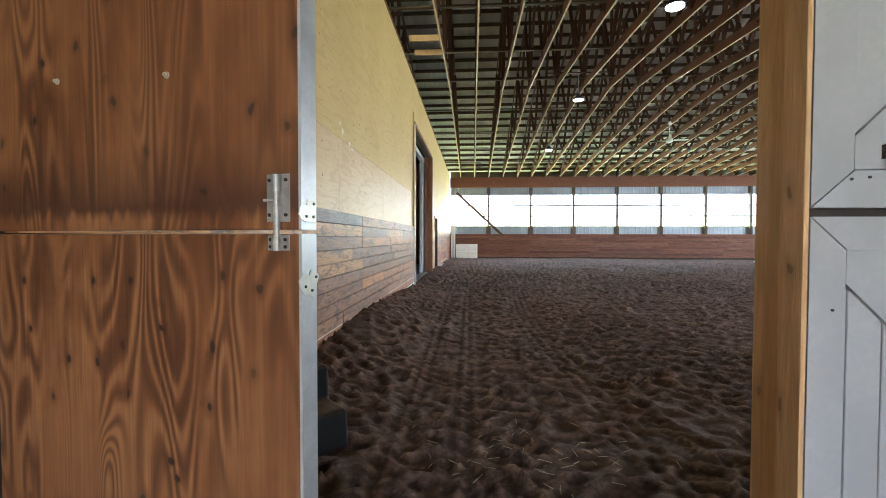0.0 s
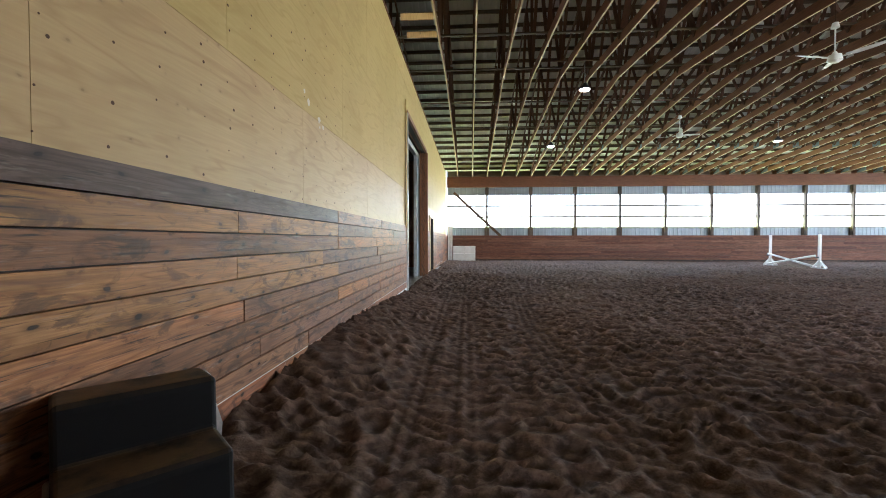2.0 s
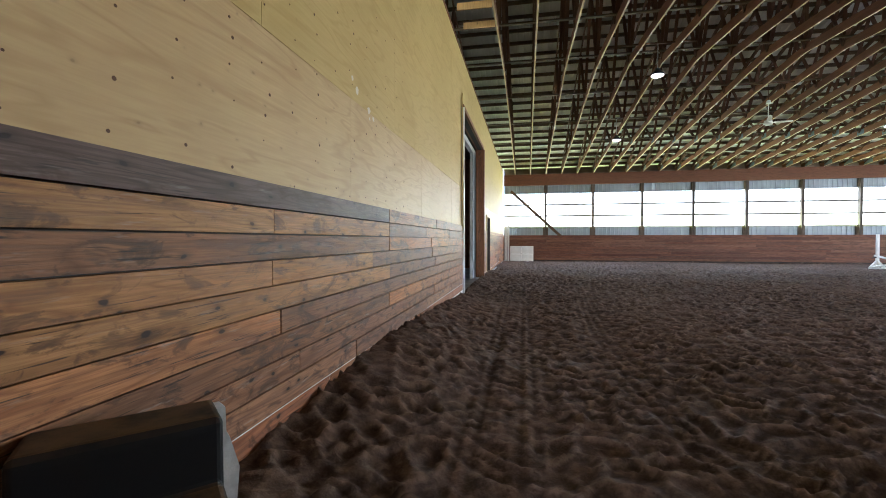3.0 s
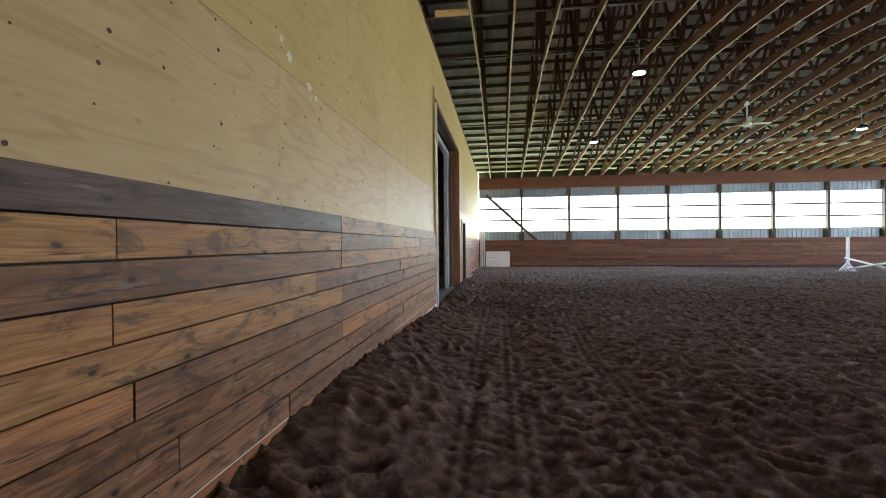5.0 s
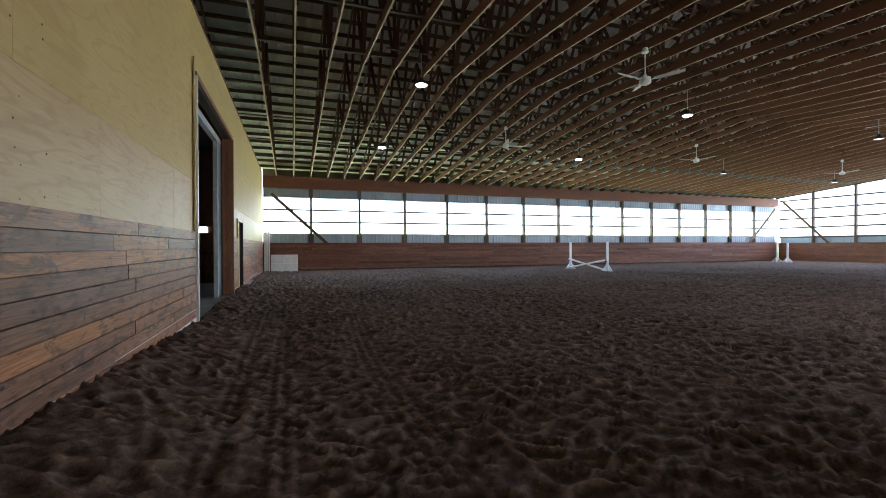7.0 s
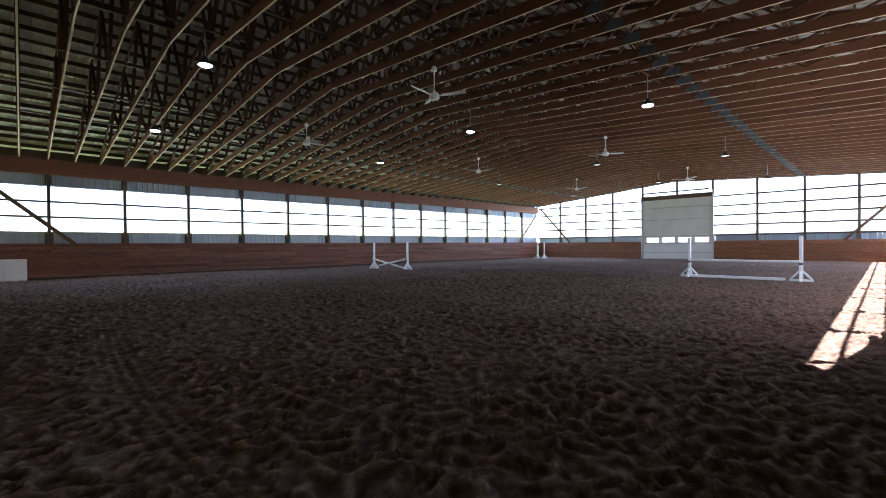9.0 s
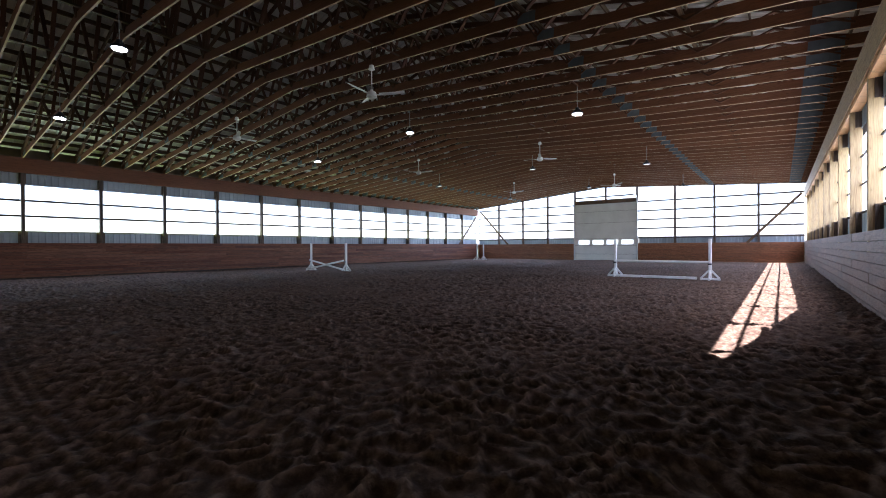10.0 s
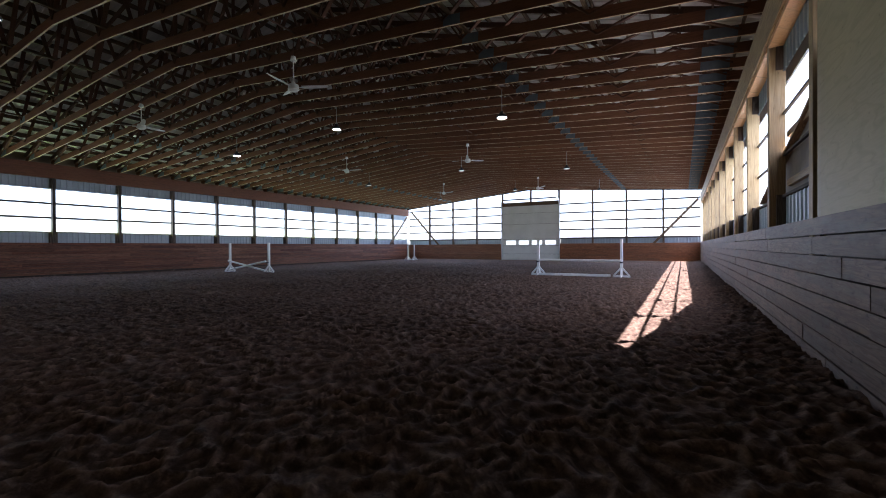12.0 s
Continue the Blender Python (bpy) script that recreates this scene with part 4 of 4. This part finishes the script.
part("casing", box(2.405, 2.4195, -0.116, -0.03, 0.0, 2.42, 0.002), M_PINE_Z, jamb)
part("head", box(-0.02, 2.52, -0.065, 0.10, 2.423, 2.55), M_PINE_Z, jamb)

white = thing("door_4", "closed white Dutch door with diagonal trim boards", "door", kind="structure")
WX0, WX1, WZ = 2.425, 3.60, 1.42
for name, z0, z1, up in (("lower_leaf", 0.14, WZ - 0.012, False), ("upper_leaf", WZ + 0.012, 2.35, True)):
    leaf = part(name, box(WX0, WX1, -0.0895, -0.0665, z0, z1), M_DOORW, white)
    for k in range(10):
        x = WX0 + 0.112 + k * 0.092
        part("groove_board", box(x, x + 0.086, -0.0955, -0.0885, z0 + 0.10, z1 - 0.10, 0.002), M_DOORW, leaf)
    # frame boards, mitred where the two leaves meet
    zs, ze, d = (z0, z1, 1) if up else (z1, z0, -1)
    sw, rw = (0.106, 0.098) if up else (0.092, 0.088)
    part("stile", prism([(WX0, zs + 0.002 * d), (WX0 + sw, zs + (rw + 0.002) * d), (WX0 + sw, ze), (WX0, ze)], "y", -0.112, -0.0897), M_DOORW, leaf)
    part("stile", box(WX1 - 0.106, WX1, -0.112, -0.0897, z0, z1, 0.003), M_DOORW, leaf)
    part("rail", prism([(WX0 + 0.003, zs), (WX1 - 0.108, zs), (WX1 - 0.108, zs + rw * d), (WX0 + sw + 0.003, zs + rw * d)], "y", -0.112, -0.0897), M_DOORW, leaf)
    part("rail", box(WX0 + 0.108, WX1 - 0.108, -0.112, -0.0897, min(ze, ze - 0.10 * d), max(ze, ze - 0.10 * d), 0.003), M_DOORW, leaf)
    # brace from the corner at the split, its end cut to the frame
    cx, cz, h = WX0 + sw + 0.003, zs + (rw + 0.003) * d, 0.088
    part("cross_brace", prism([(cx, cz), (cx + h, cz), (cx + 0.56 + h, cz + 0.56 * d), (cx + 0.56, cz + (0.56 + h) * d), (cx, cz + h * d)], "y", -0.110, -0.0897), M_DOORW, leaf)
    bm = bmesh.new()
    screws(bm, [(WX0 + 0.10, zs + 0.075 * d), (WX0 + 0.145, zs + 0.08 * d)] if up else [(WX0 + 0.06, zs - 0.25)], -0.112, 0.004)
    part("screw", bm, M_SCREW, leaf)
# no real board: a dark strip added as the shadow between the two leaves
part("gap_shadow_board", box(WX0, WX1, -0.084, -0.07, WZ - 0.0118, WZ + 0.0118), M_DARK, white)

# ---- mounting block ----


def mounting_block():
    t = thing("mounting_block", "black plastic three-step mounting block dusted with dirt", "mounting block",
              m=pose(0.325, 1.19, 0.17, 0, 0, 45.8))
    # local x runs along the steps, -y is the front
    w = 0.245
    prof = [(0.22, 0.0), (0.235, 0.60), (0.0, 0.615), (-0.012, 0.60), (-0.02, 0.415), (-0.215, 0.41), (-0.23, 0.395), (-0.24, 0.215), (-0.44, 0.21), (-0.455, 0.195), (-0.475, 0.0)]
    bm = prism(prof, "x", -w, w)
    bmesh.ops.bevel(bm, geom=[e for e in bm.edges if abs(e.verts[0].co.x - e.verts[1].co.x) > 0.3 or abs(e.verts[0].co.x) > w - 0.01], offset=0.020, segments=3, affect="EDGES", profile=0.5)
    part("body", bm, M_BLOCK, t)
    part("side_flange", box(-w - 0.02, -w, -0.06, 0.24, 0.0, 0.30, 0.006), M_FLANGE, t, "pale scuffed plastic flange")
    out = [(w - 0.03, 0.10), (w + 0.075, 0.20), (w + 0.085, 0.33), (w + 0.055, 0.44), (w + 0.042, 0.47), (w + 0.040, 0.555), (w + 0.022, 0.575), (w - 0.03, 0.575)]
    part("side_flange", prism(out, "y", 0.236, 0.258), M_FLANGE, t, "pale scuffed end flange")
    return t


def dusty_block():
    n = Nodes("dusty_black_plastic")
    v = n.coords((1, 1, 1), False)
    g = n.add("ShaderNodeNewGeometry")
    sep = n.add("ShaderNodeSeparateXYZ")
    n.link(g.outputs["Normal"], sep.inputs[0])
    up = n.ramp(sep.outputs["Z"], [(0.55, (0, 0, 0)), (0.9, (1, 1, 1))])
    pat = n.ramp(n.noise(v, 7.0, 5.0, 0.65), [(0.32, (0, 0, 0)), (0.58, (1, 1, 1))])
    c = n.mix(n.mix(1.0, up, pat, "MULTIPLY"), (0.0085, 0.0085, 0.009), (0.095, 0.058, 0.030))
    n.bump(n.noise(v, 160.0, 3.0, 0.6), 0.15, 0.003)
    n.b.inputs["Specular IOR Level"].default_value = 0.25
    return n.done(c, 0.62)


M_BLOCK = dusty_block()
M_FLANGE = plain("pale_plastic", (0.68, 0.67, 0.64), 0.6, 0.0, 0.12, 20.0)
mounting_block()

# ---- jumps ----


def jump_standard(label, m, grp, height=1.57, material=None):
    mt = material or M_WHITE
    t = thing("jump_standard", label, "jump standard", grp, m=m)
    part("upright", box(-0.05, 0.05, -0.05, 0.05, 0.02, height, 0.008), mt, t)
    for k in range(4):
        a = k * math.pi / 2 + math.pi / 4 * 0
        c, s = math.cos(a), math.sin(a)
        part("foot", beam((c * 0.05, s * 0.05, 0.045), (c * 0.33, s * 0.33, 0.035), 0.05, 0.07), mt, t)
        part("gusset", beam((c * 0.045, s * 0.045, 0.36), (c * 0.30, s * 0.30, 0.07), 0.045, 0.06), mt, t)
    return t


def rail(label, a, b, r=0.045):
    bm = tube(a, b, r, 14)
    t = part("jump_pole", bm, M_WHITE)
    return tagged(t, label, "jump pole", "jump poles")


A, B = (16.85, 22.90), (16.95, 19.90)
for p in (A, B):
    jump_standard("white wooden jump standard with braced feet", pose(p[0], p[1], 0.0), "jump standards")
rail("white pole crossed low between two standards", (A[0] - 0.10, A[1], 0.62), (B[0] - 0.10, B[1], 0.10))
rail("white pole crossed low between two standards", (B[0] - 0.19, B[1], 0.62), (A[0] - 0.19, A[1], 0.10))
for p, z in ((A, 0.60), (B, 0.60)):
    c = tagged(part("jump_cup", box(p[0] - 0.16, p[0] - 0.05, p[1] - 0.05, p[1] + 0.05, z - 0.08, z - 0.03, 0.006), M_BLACK), "black jump cup holding the pole", "jump cup", "jump cups")
C, D = (21.05, 6.95), (20.85, 3.42)
for p in (C, D):
    jump_standard("white wooden jump standard with braced feet", pose(p[0], p[1], 0.02), "jump standards")
    tagged(part("jump_cup", box(p[0] - 0.15, p[0] - 0.05, p[1] - 0.06, p[1] + 0.06, 0.60, 0.66, 0.006), M_BLACK), "black jump cup holding the pole", "jump cup", "jump cups")
rail("white pole resting level in the cups", (C[0] - 0.10, C[1], 0.705), (D[0] - 0.10, D[1], 0.705))
gp = tagged(part("ground_plank", box(20.80, 20.86, 3.85, 6.85, 0.03, 0.13, 0.01), M_WHITE), "white ground plank lying below the jump", "plank")
for x, y, r in ((36.95, 24.65, 20), (37.2, 24.05, 5)):
    jump_standard("old grey jump standard put away near the corner", pose(x, y, 0.03, 0, 0, r), "spare standards", 1.5, M_OHD)

# ---- white panels and poles in the corner ----
cab = thing("white_panel_stack", "white plastic panels stacked against the wall", "panel stack")
for i in range(2):
    for k in range(2):
        part("panel", box(0.42 + k * 0.70, 0.42 + k * 0.70 + 0.695, WY - 0.28, WY - 0.06, 0.0 + i * 0.47, 0.465 + i * 0.47, 0.012), M_WHITE, cab)
for k, x in enumerate((0.12, 0.22, 0.33)):
    tagged(part("corner_pole", box(x - 0.04, x + 0.04, WY - 0.2 - 0.03 * k, WY - 0.12 - 0.03 * k, -0.02, 2.18 + 0.03 * k, 0.006), M_WHITE), "white square pole standing in the corner", "pole", "corner poles")

# ---- ceiling fans ----


def ceiling_fan():
    t = thing("ceiling_fan", "white three-blade industrial ceiling fan at rest", "ceiling fan", "ceiling fans")
    part("downrod", tube((0, 0, 0.05), (0, 0, 0.68), 0.014), M_WHITE, t)
    part("hanger", tube((0, 0, 0.685), (0, 0, 1.25), 0.010), M_WEB, t, "dark hanger rod")
    part("mounting_bar", box(-0.95, 0.95, -0.02, 0.02, 1.24, 1.275), M_WEB, t, "lumber bar between two trusses")
    part("canopy", tube((0, 0, 0.60), (0, 0, 0.70), 0.075, 18, 0.05), M_WHITE, t)
    bm = bmesh.new()
    add_tube(bm, (0, 0, -0.06), (0, 0, 0.05), 0.13, 24, 0.11)
    add_tube(bm, (0, 0, 0.05), (0, 0, 0.12), 0.06, 18, 0.03)
    add_tube(bm, (0, 0, -0.10), (0, 0, -0.06), 0.07, 20, 0.12)
    part("motor", bm, M_WHITE, t)
    for k in range(3):
        a = k * 2 * math.pi / 3 + 1.12
        bm = bmesh.new()
        rows = []
        for i in range(7):
            r = 0.18 + i * 0.100
            wv = 0.040 + 0.022 * math.sin(i / 6 * math.pi) - 0.008 * i / 6
            lift = 0.03 * (i / 6) ** 2
            rows.append([bm.verts.new((r, -wv, 0.016 + lift)), bm.verts.new((r, wv, -0.008 + lift))])
        for p, q in zip(rows, rows[1:]):
            bm.faces.new((p[0], q[0], q[1], p[1]))
        r = bmesh.ops.extrude_face_region(bm, geom=list(bm.faces))
        bmesh.ops.translate(bm, verts=[v for v in r["geom"] if isinstance(v, bmesh.types.BMVert)], vec=(0, 0, 0.008))
        bmesh.ops.recalc_face_normals(bm, faces=bm.faces)
        bl = part("blade", bm, M_WHITE, t, "", Matrix.Rotation(a, 4, "Z"))
        part("blade_arm", box(0.10, 0.26, -0.018, 0.018, -0.012, 0.0), M_WHITE, bl)
    return t


fan = ceiling_fan()
spots = [(8.86, 9.05), (9.10, 16.07), (18.55, 9.28), (18.45, 15.95), (28.8, 9.26), (28.8, 16.1)]
fan.matrix_basis = pose(*spots[0], hang_z(spots[0][1]) - 0.89)
for i, (x, y) in enumerate(spots[1:]):
    other = copy_thing(fan, pose(x, y, hang_z(y) - 0.89))
    for ch in other.children:
        if ch.name.startswith("blade"):
            ch.matrix_basis = Matrix.Rotation(radians((65, 20, 100, 45, 80)[i]), 4, "Z") @ ch.matrix_basis

# ---- high-bay lamps ----


def high_bay(name, lens_material, label, grp):
    t = thing(name, label, "lamp", grp)
    bm = bmesh.new()
    add_tube(bm, (0, 0, 0.0), (0, 0, 0.05), 0.17, 28, 0.165)
    add_tube(bm, (0, 0, 0.05), (0, 0, 0.12), 0.13, 28, 0.10)
    part("housing", bm, M_BLACK, t)
    part("lens", tube((0, 0, -0.012), (0, 0, -0.001), 0.14, 28), lens_material, t)
    part("driver", tube((0, 0, 0.12), (0, 0, 0.19), 0.06, 16), M_BLACK, t)
    part("mounting_bar", box(-0.95, 0.95, -0.02, 0.02, 0.84, 0.875), M_WEB, t, "lumber bar between two trusses")
    part("hook", tube((0, 0, 0.19), (0, 0, 0.85), 0.008, 8), M_GALV, t)
    return t


lit = high_bay("high_bay_lamp", M_LAMP, "round high-bay lamp, switched on, hung from a truss", "lit lamps")
dim = high_bay("high_bay_lamp", M_LAMPDIM, "round dark high-bay lamp hung from a truss, barely lit", "dim lamps")
ls = [(4.95, 6.4), (4.84, 12.75), (5.01, 19.04), (14.36, 6.09), (14.0, 12.5), (14.3, 18.7)]
ds = [(24.4, 6.44), (24.2, 12.4), (24.4, 19.3), (34.4, 6.45), (34.2, 12.7), (34.4, 19.5)]
for base, sp in ((lit, ls), (dim, ds)):
    for i, (x, y) in enumerate(sp):
        m = pose(x, y, hang_z(y) - 0.42)
        if i == 0:
            base.matrix_basis = m
        else:
            copy_thing(base, m)

# ---- blocking between the side wall and the first truss ----
for y in (9.2, 10.15):
    tagged(part("blocking", box(-0.03, TX[0] - 0.02, y - 0.02, y + 0.02, chord_z(y) - 0.08, chord_z(y) + 0.06), M_PINE_Z), "orange lumber block between wall and truss", "blocking", "blocking")

# ---- pallets in the store room ----
pal = thing("pallet", "weathered wooden pallet leaning in the store room", "pallet", "pallets", m=pose(-1.3, 18.9, 0.10, -12, 0, 0))
for k in range(7):
    part("slat", box(-0.55 + k * 0.165, -0.55 + k * 0.165 + 0.10, -0.01, 0.01, 0.0, 1.15), M_OLD_Y, pal)
for z in (0.05, 0.55, 1.08):
    part("stringer", box(-0.58, 0.58, 0.011, 0.09, z - 0.04, z + 0.04), M_OLD_Y, pal)
copy_thing(pal, pose(-2.4, 18.8, 0.10, -14, 0, 6))

# ---- straw on the footing ----
rng = random.Random(5)
bm = bmesh.new()
for i in range(55):
    cx, cy = rng.choice([(1.55, 1.0), (1.85, 0.8), (1.7, 1.45), (2.3, 1.2)])
    x, y = cx + rng.gauss(0, 0.16), cy + rng.gauss(0, 0.16)
    a, ln = rng.uniform(0, math.pi), rng.uniform(0.02, 0.09)
    add_beam(bm, (x, y, 0.055 + rng.uniform(0, 0.02)), (x + ln * math.cos(a), y + ln * math.sin(a), 0.055 + rng.uniform(0, 0.025)), 0.0014, 0.0014)
straw = part("straw", bm, M_STRAW)
tagged(straw, "loose pale straw scattered on the footing", "straw", kind="stuff")

M_PATCH = plain("pale_filler", (0.70, 0.64, 0.50), 0.7, 0.0, 0.08, 20.0)

# ---- plywood sheets of the side wall ----
ply = mesh_of(unit_board(), "plywood_sheet", M_PLY)
plyg = mesh_of(unit_board(), "plywood_sheet", M_PLYG)
rows = [(KT - 0.03, 2.50, -1.30, ply), (2.503, 3.72, -0.08, plyg), (3.723, 4.94, -1.3, plyg), (4.943, 5.44, -0.08, plyg)]
for z0, z1, off, me in rows:
    y = off
    while y < WY:
        a, b = max(y, -0.05) + 0.0015, min(y + 2.44, WY - 0.01) - 0.0015
        y += 2.44
        spans = [(a, b, z0, z1)]
        out = []
        for a, b, c, d in spans:
            if b <= DY0 or a >= DY1 + 0.12 or c >= DZ + 0.10:
                out.append((a, b, c, d))
                continue
            if a < DY0:
                out.append((a, DY0 - 0.002, c, d))
            if b > DY1 + 0.12:
                out.append((DY1 + 0.122, b, c, d))
            if d > DZ + 0.1:
                out.append((max(a, DY0), min(b, DY1 + 0.12), DZ + 0.102, d))
        for a, b, c, d in out:
            if b - a < 0.03:
                continue
            if a < 16.92 and b > 15.62 and c < 2.2:
                if a < 15.59:
                    piece("plywood_sheet", me, wall_w, -0.034, -0.018, a, 15.59, c, d)
                if b > 16.95:
                    piece("plywood_sheet", me, wall_w, -0.034, -0.018, 16.95, b, c, d)
                piece("plywood_sheet", me, wall_w, -0.034, -0.018, max(a, 15.6), min(b, 16.94), 2.23, d)
            else:
                piece("plywood_sheet", me, wall_w, -0.034, -0.018, a, b, c, d)

rng = random.Random(11)
bm2 = bmesh.new()
for k in range(17):
    y = 0.25 + k * 0.305
    for z in np.arange(1.70, 3.9, 0.15):
        if rng.random() < 0.7:
            yy, zz = y + rng.uniform(-0.05, 0.05), z + rng.uniform(-0.05, 0.05)
            add_tube(bm2, (-0.020, yy, zz), (-0.0165, yy, zz), rng.uniform(0.004, 0.010), 7)
nails = part("nail_heads", bm2, M_NAIL, wall_w)
tagged(nails, "small rusty nail heads", kind="stuff")

bm = bmesh.new()
rng = random.Random(21)
for y, z, r in ((3.72, 2.60, 0.05), (4.00, 2.52, 0.045), (4.12, 2.47, 0.03), (3.62, 2.68, 0.03), (4.02, 2.45, 0.02)):
    ring = [bm.verts.new((-0.0165, y + r * rng.uniform(0.5, 1.0) * math.cos(k * 0.7), z + r * rng.uniform(0.5, 1.0) * math.sin(k * 0.7))) for k in range(9)]
    bm.faces.new(ring)
part("filler_patch", bm, M_PATCH, wall_w, "pale smears of filler on the plywood seam")

# ---- boards, last ----
rng = random.Random(3)
me_old_y = board_mesh("plank", M_OLD_Y)
me_grey_y = board_mesh("plank", M_GREY_Y)
me_tan_y = board_mesh("plank", M_TAN_Y)
me_brn_y = board_mesh("plank", M_BRN_Y)
me_red_x = board_mesh("plank", M_RED_X)
me_red_y = board_mesh("plank", M_RED_Y)
me_old_x = board_mesh("plank", M_OLD_X)


def course(parent, me, axis, a, b, z0, z1, face, back, lo, hi, gap=1.0):
    for p, q in runs(rng, a, b, lo, hi):
        d = rng.uniform(0, 0.008)
        g = rng.uniform(0.0015, 0.004)
        gz = rng.uniform(0.005, 0.010) * gap
        f0, f1 = sorted((face + (d if face > back else -d), back))
        if axis == "y":
            piece("plank", me, parent, f0, f1, p + g, q - g, z0 + gz, z1 - 0.001)
        else:
            piece("plank", me, parent, p + g, q - g, f0, f1, z0 + gz, z1 - 0.001)


# butt joints of the nearest boards, course by course from the top
JOINTS = {0: (4.50,), 1: (2.41, 4.50), 2: (4.50,), 3: (2.39, 4.00), 4: (4.50,), 5: (2.47, 5.6), 6: (4.50,), 7: (2.68, 4.87), 8: (3.60,), 9: (3.1,)}
FIRST = {0: me_grey_y, 1: me_tan_y, 2: me_brn_y, 3: me_tan_y, 4: me_tan_y, 6: me_brn_y}
n_rows = 11
for i in range(n_rows):
    zn1 = KT - i * PH
    zn0 = zn1 - PH
    z1 = 1.645 - i * 0.1445
    z0 = z1 - 0.1445
    if i == 10:
        pass
    else:
        a = 0.0
        for b in JOINTS.get(i, ()):
            course(wall_w, FIRST.get(i, me_old_y), "y", a, b, z0, z1, 0.012, -0.03, 5.0, 6.0)
            a = b
        course(wall_w, me_old_y, "y", a, DY0 - 0.05, z0, z1, 0.012, -0.03, 1.3, 3.0)
    course(wall_w, me_old_y, "y", DY1 + 0.13, 15.58, z0, z1, 0.012, -0.03, 1.3, 3.8)
    course(wall_w, me_old_y, "y", 16.96, WY - 0.02, z0, z1, 0.012, -0.03, 1.3, 3.8)
    z0, z1 = zn0, zn1
    course(wall_n, me_red_x, "x", 0.02, LX - 0.02, z0, z1, WY - 0.005, WY + 0.04, 2.4, 5.5)
    if z1 > 0.1:
        course(wall_e, me_red_y, "y", 0.02, 10.90, z0 - 0.05, z1 - 0.05, LX - 0.005, LX + 0.04, 2.4, 5.5)
        course(wall_e, me_red_y, "y", 16.48, WY - 0.02, z0 - 0.05, z1 - 0.05, LX - 0.005, LX + 0.04, 2.4, 5.5)
for i in range(8):
    z1 = KT - i * 0.2
    course(wall_s, me_old_x, "x", 2.53, LX - 0.02, z1 - 0.2, z1, 0.0, -0.045, 2.0, 5.0, 1.6)
part("cap_board", box(2.6, LX, -0.30, -0.0455, KT - 0.04, KT - 0.003), M_OLD_X, wall_s)
part("cap_board", box(0.02, LX, WY + 0.041, WY + 0.33, KT - 0.04, KT - 0.003), M_RED_X, wall_n)
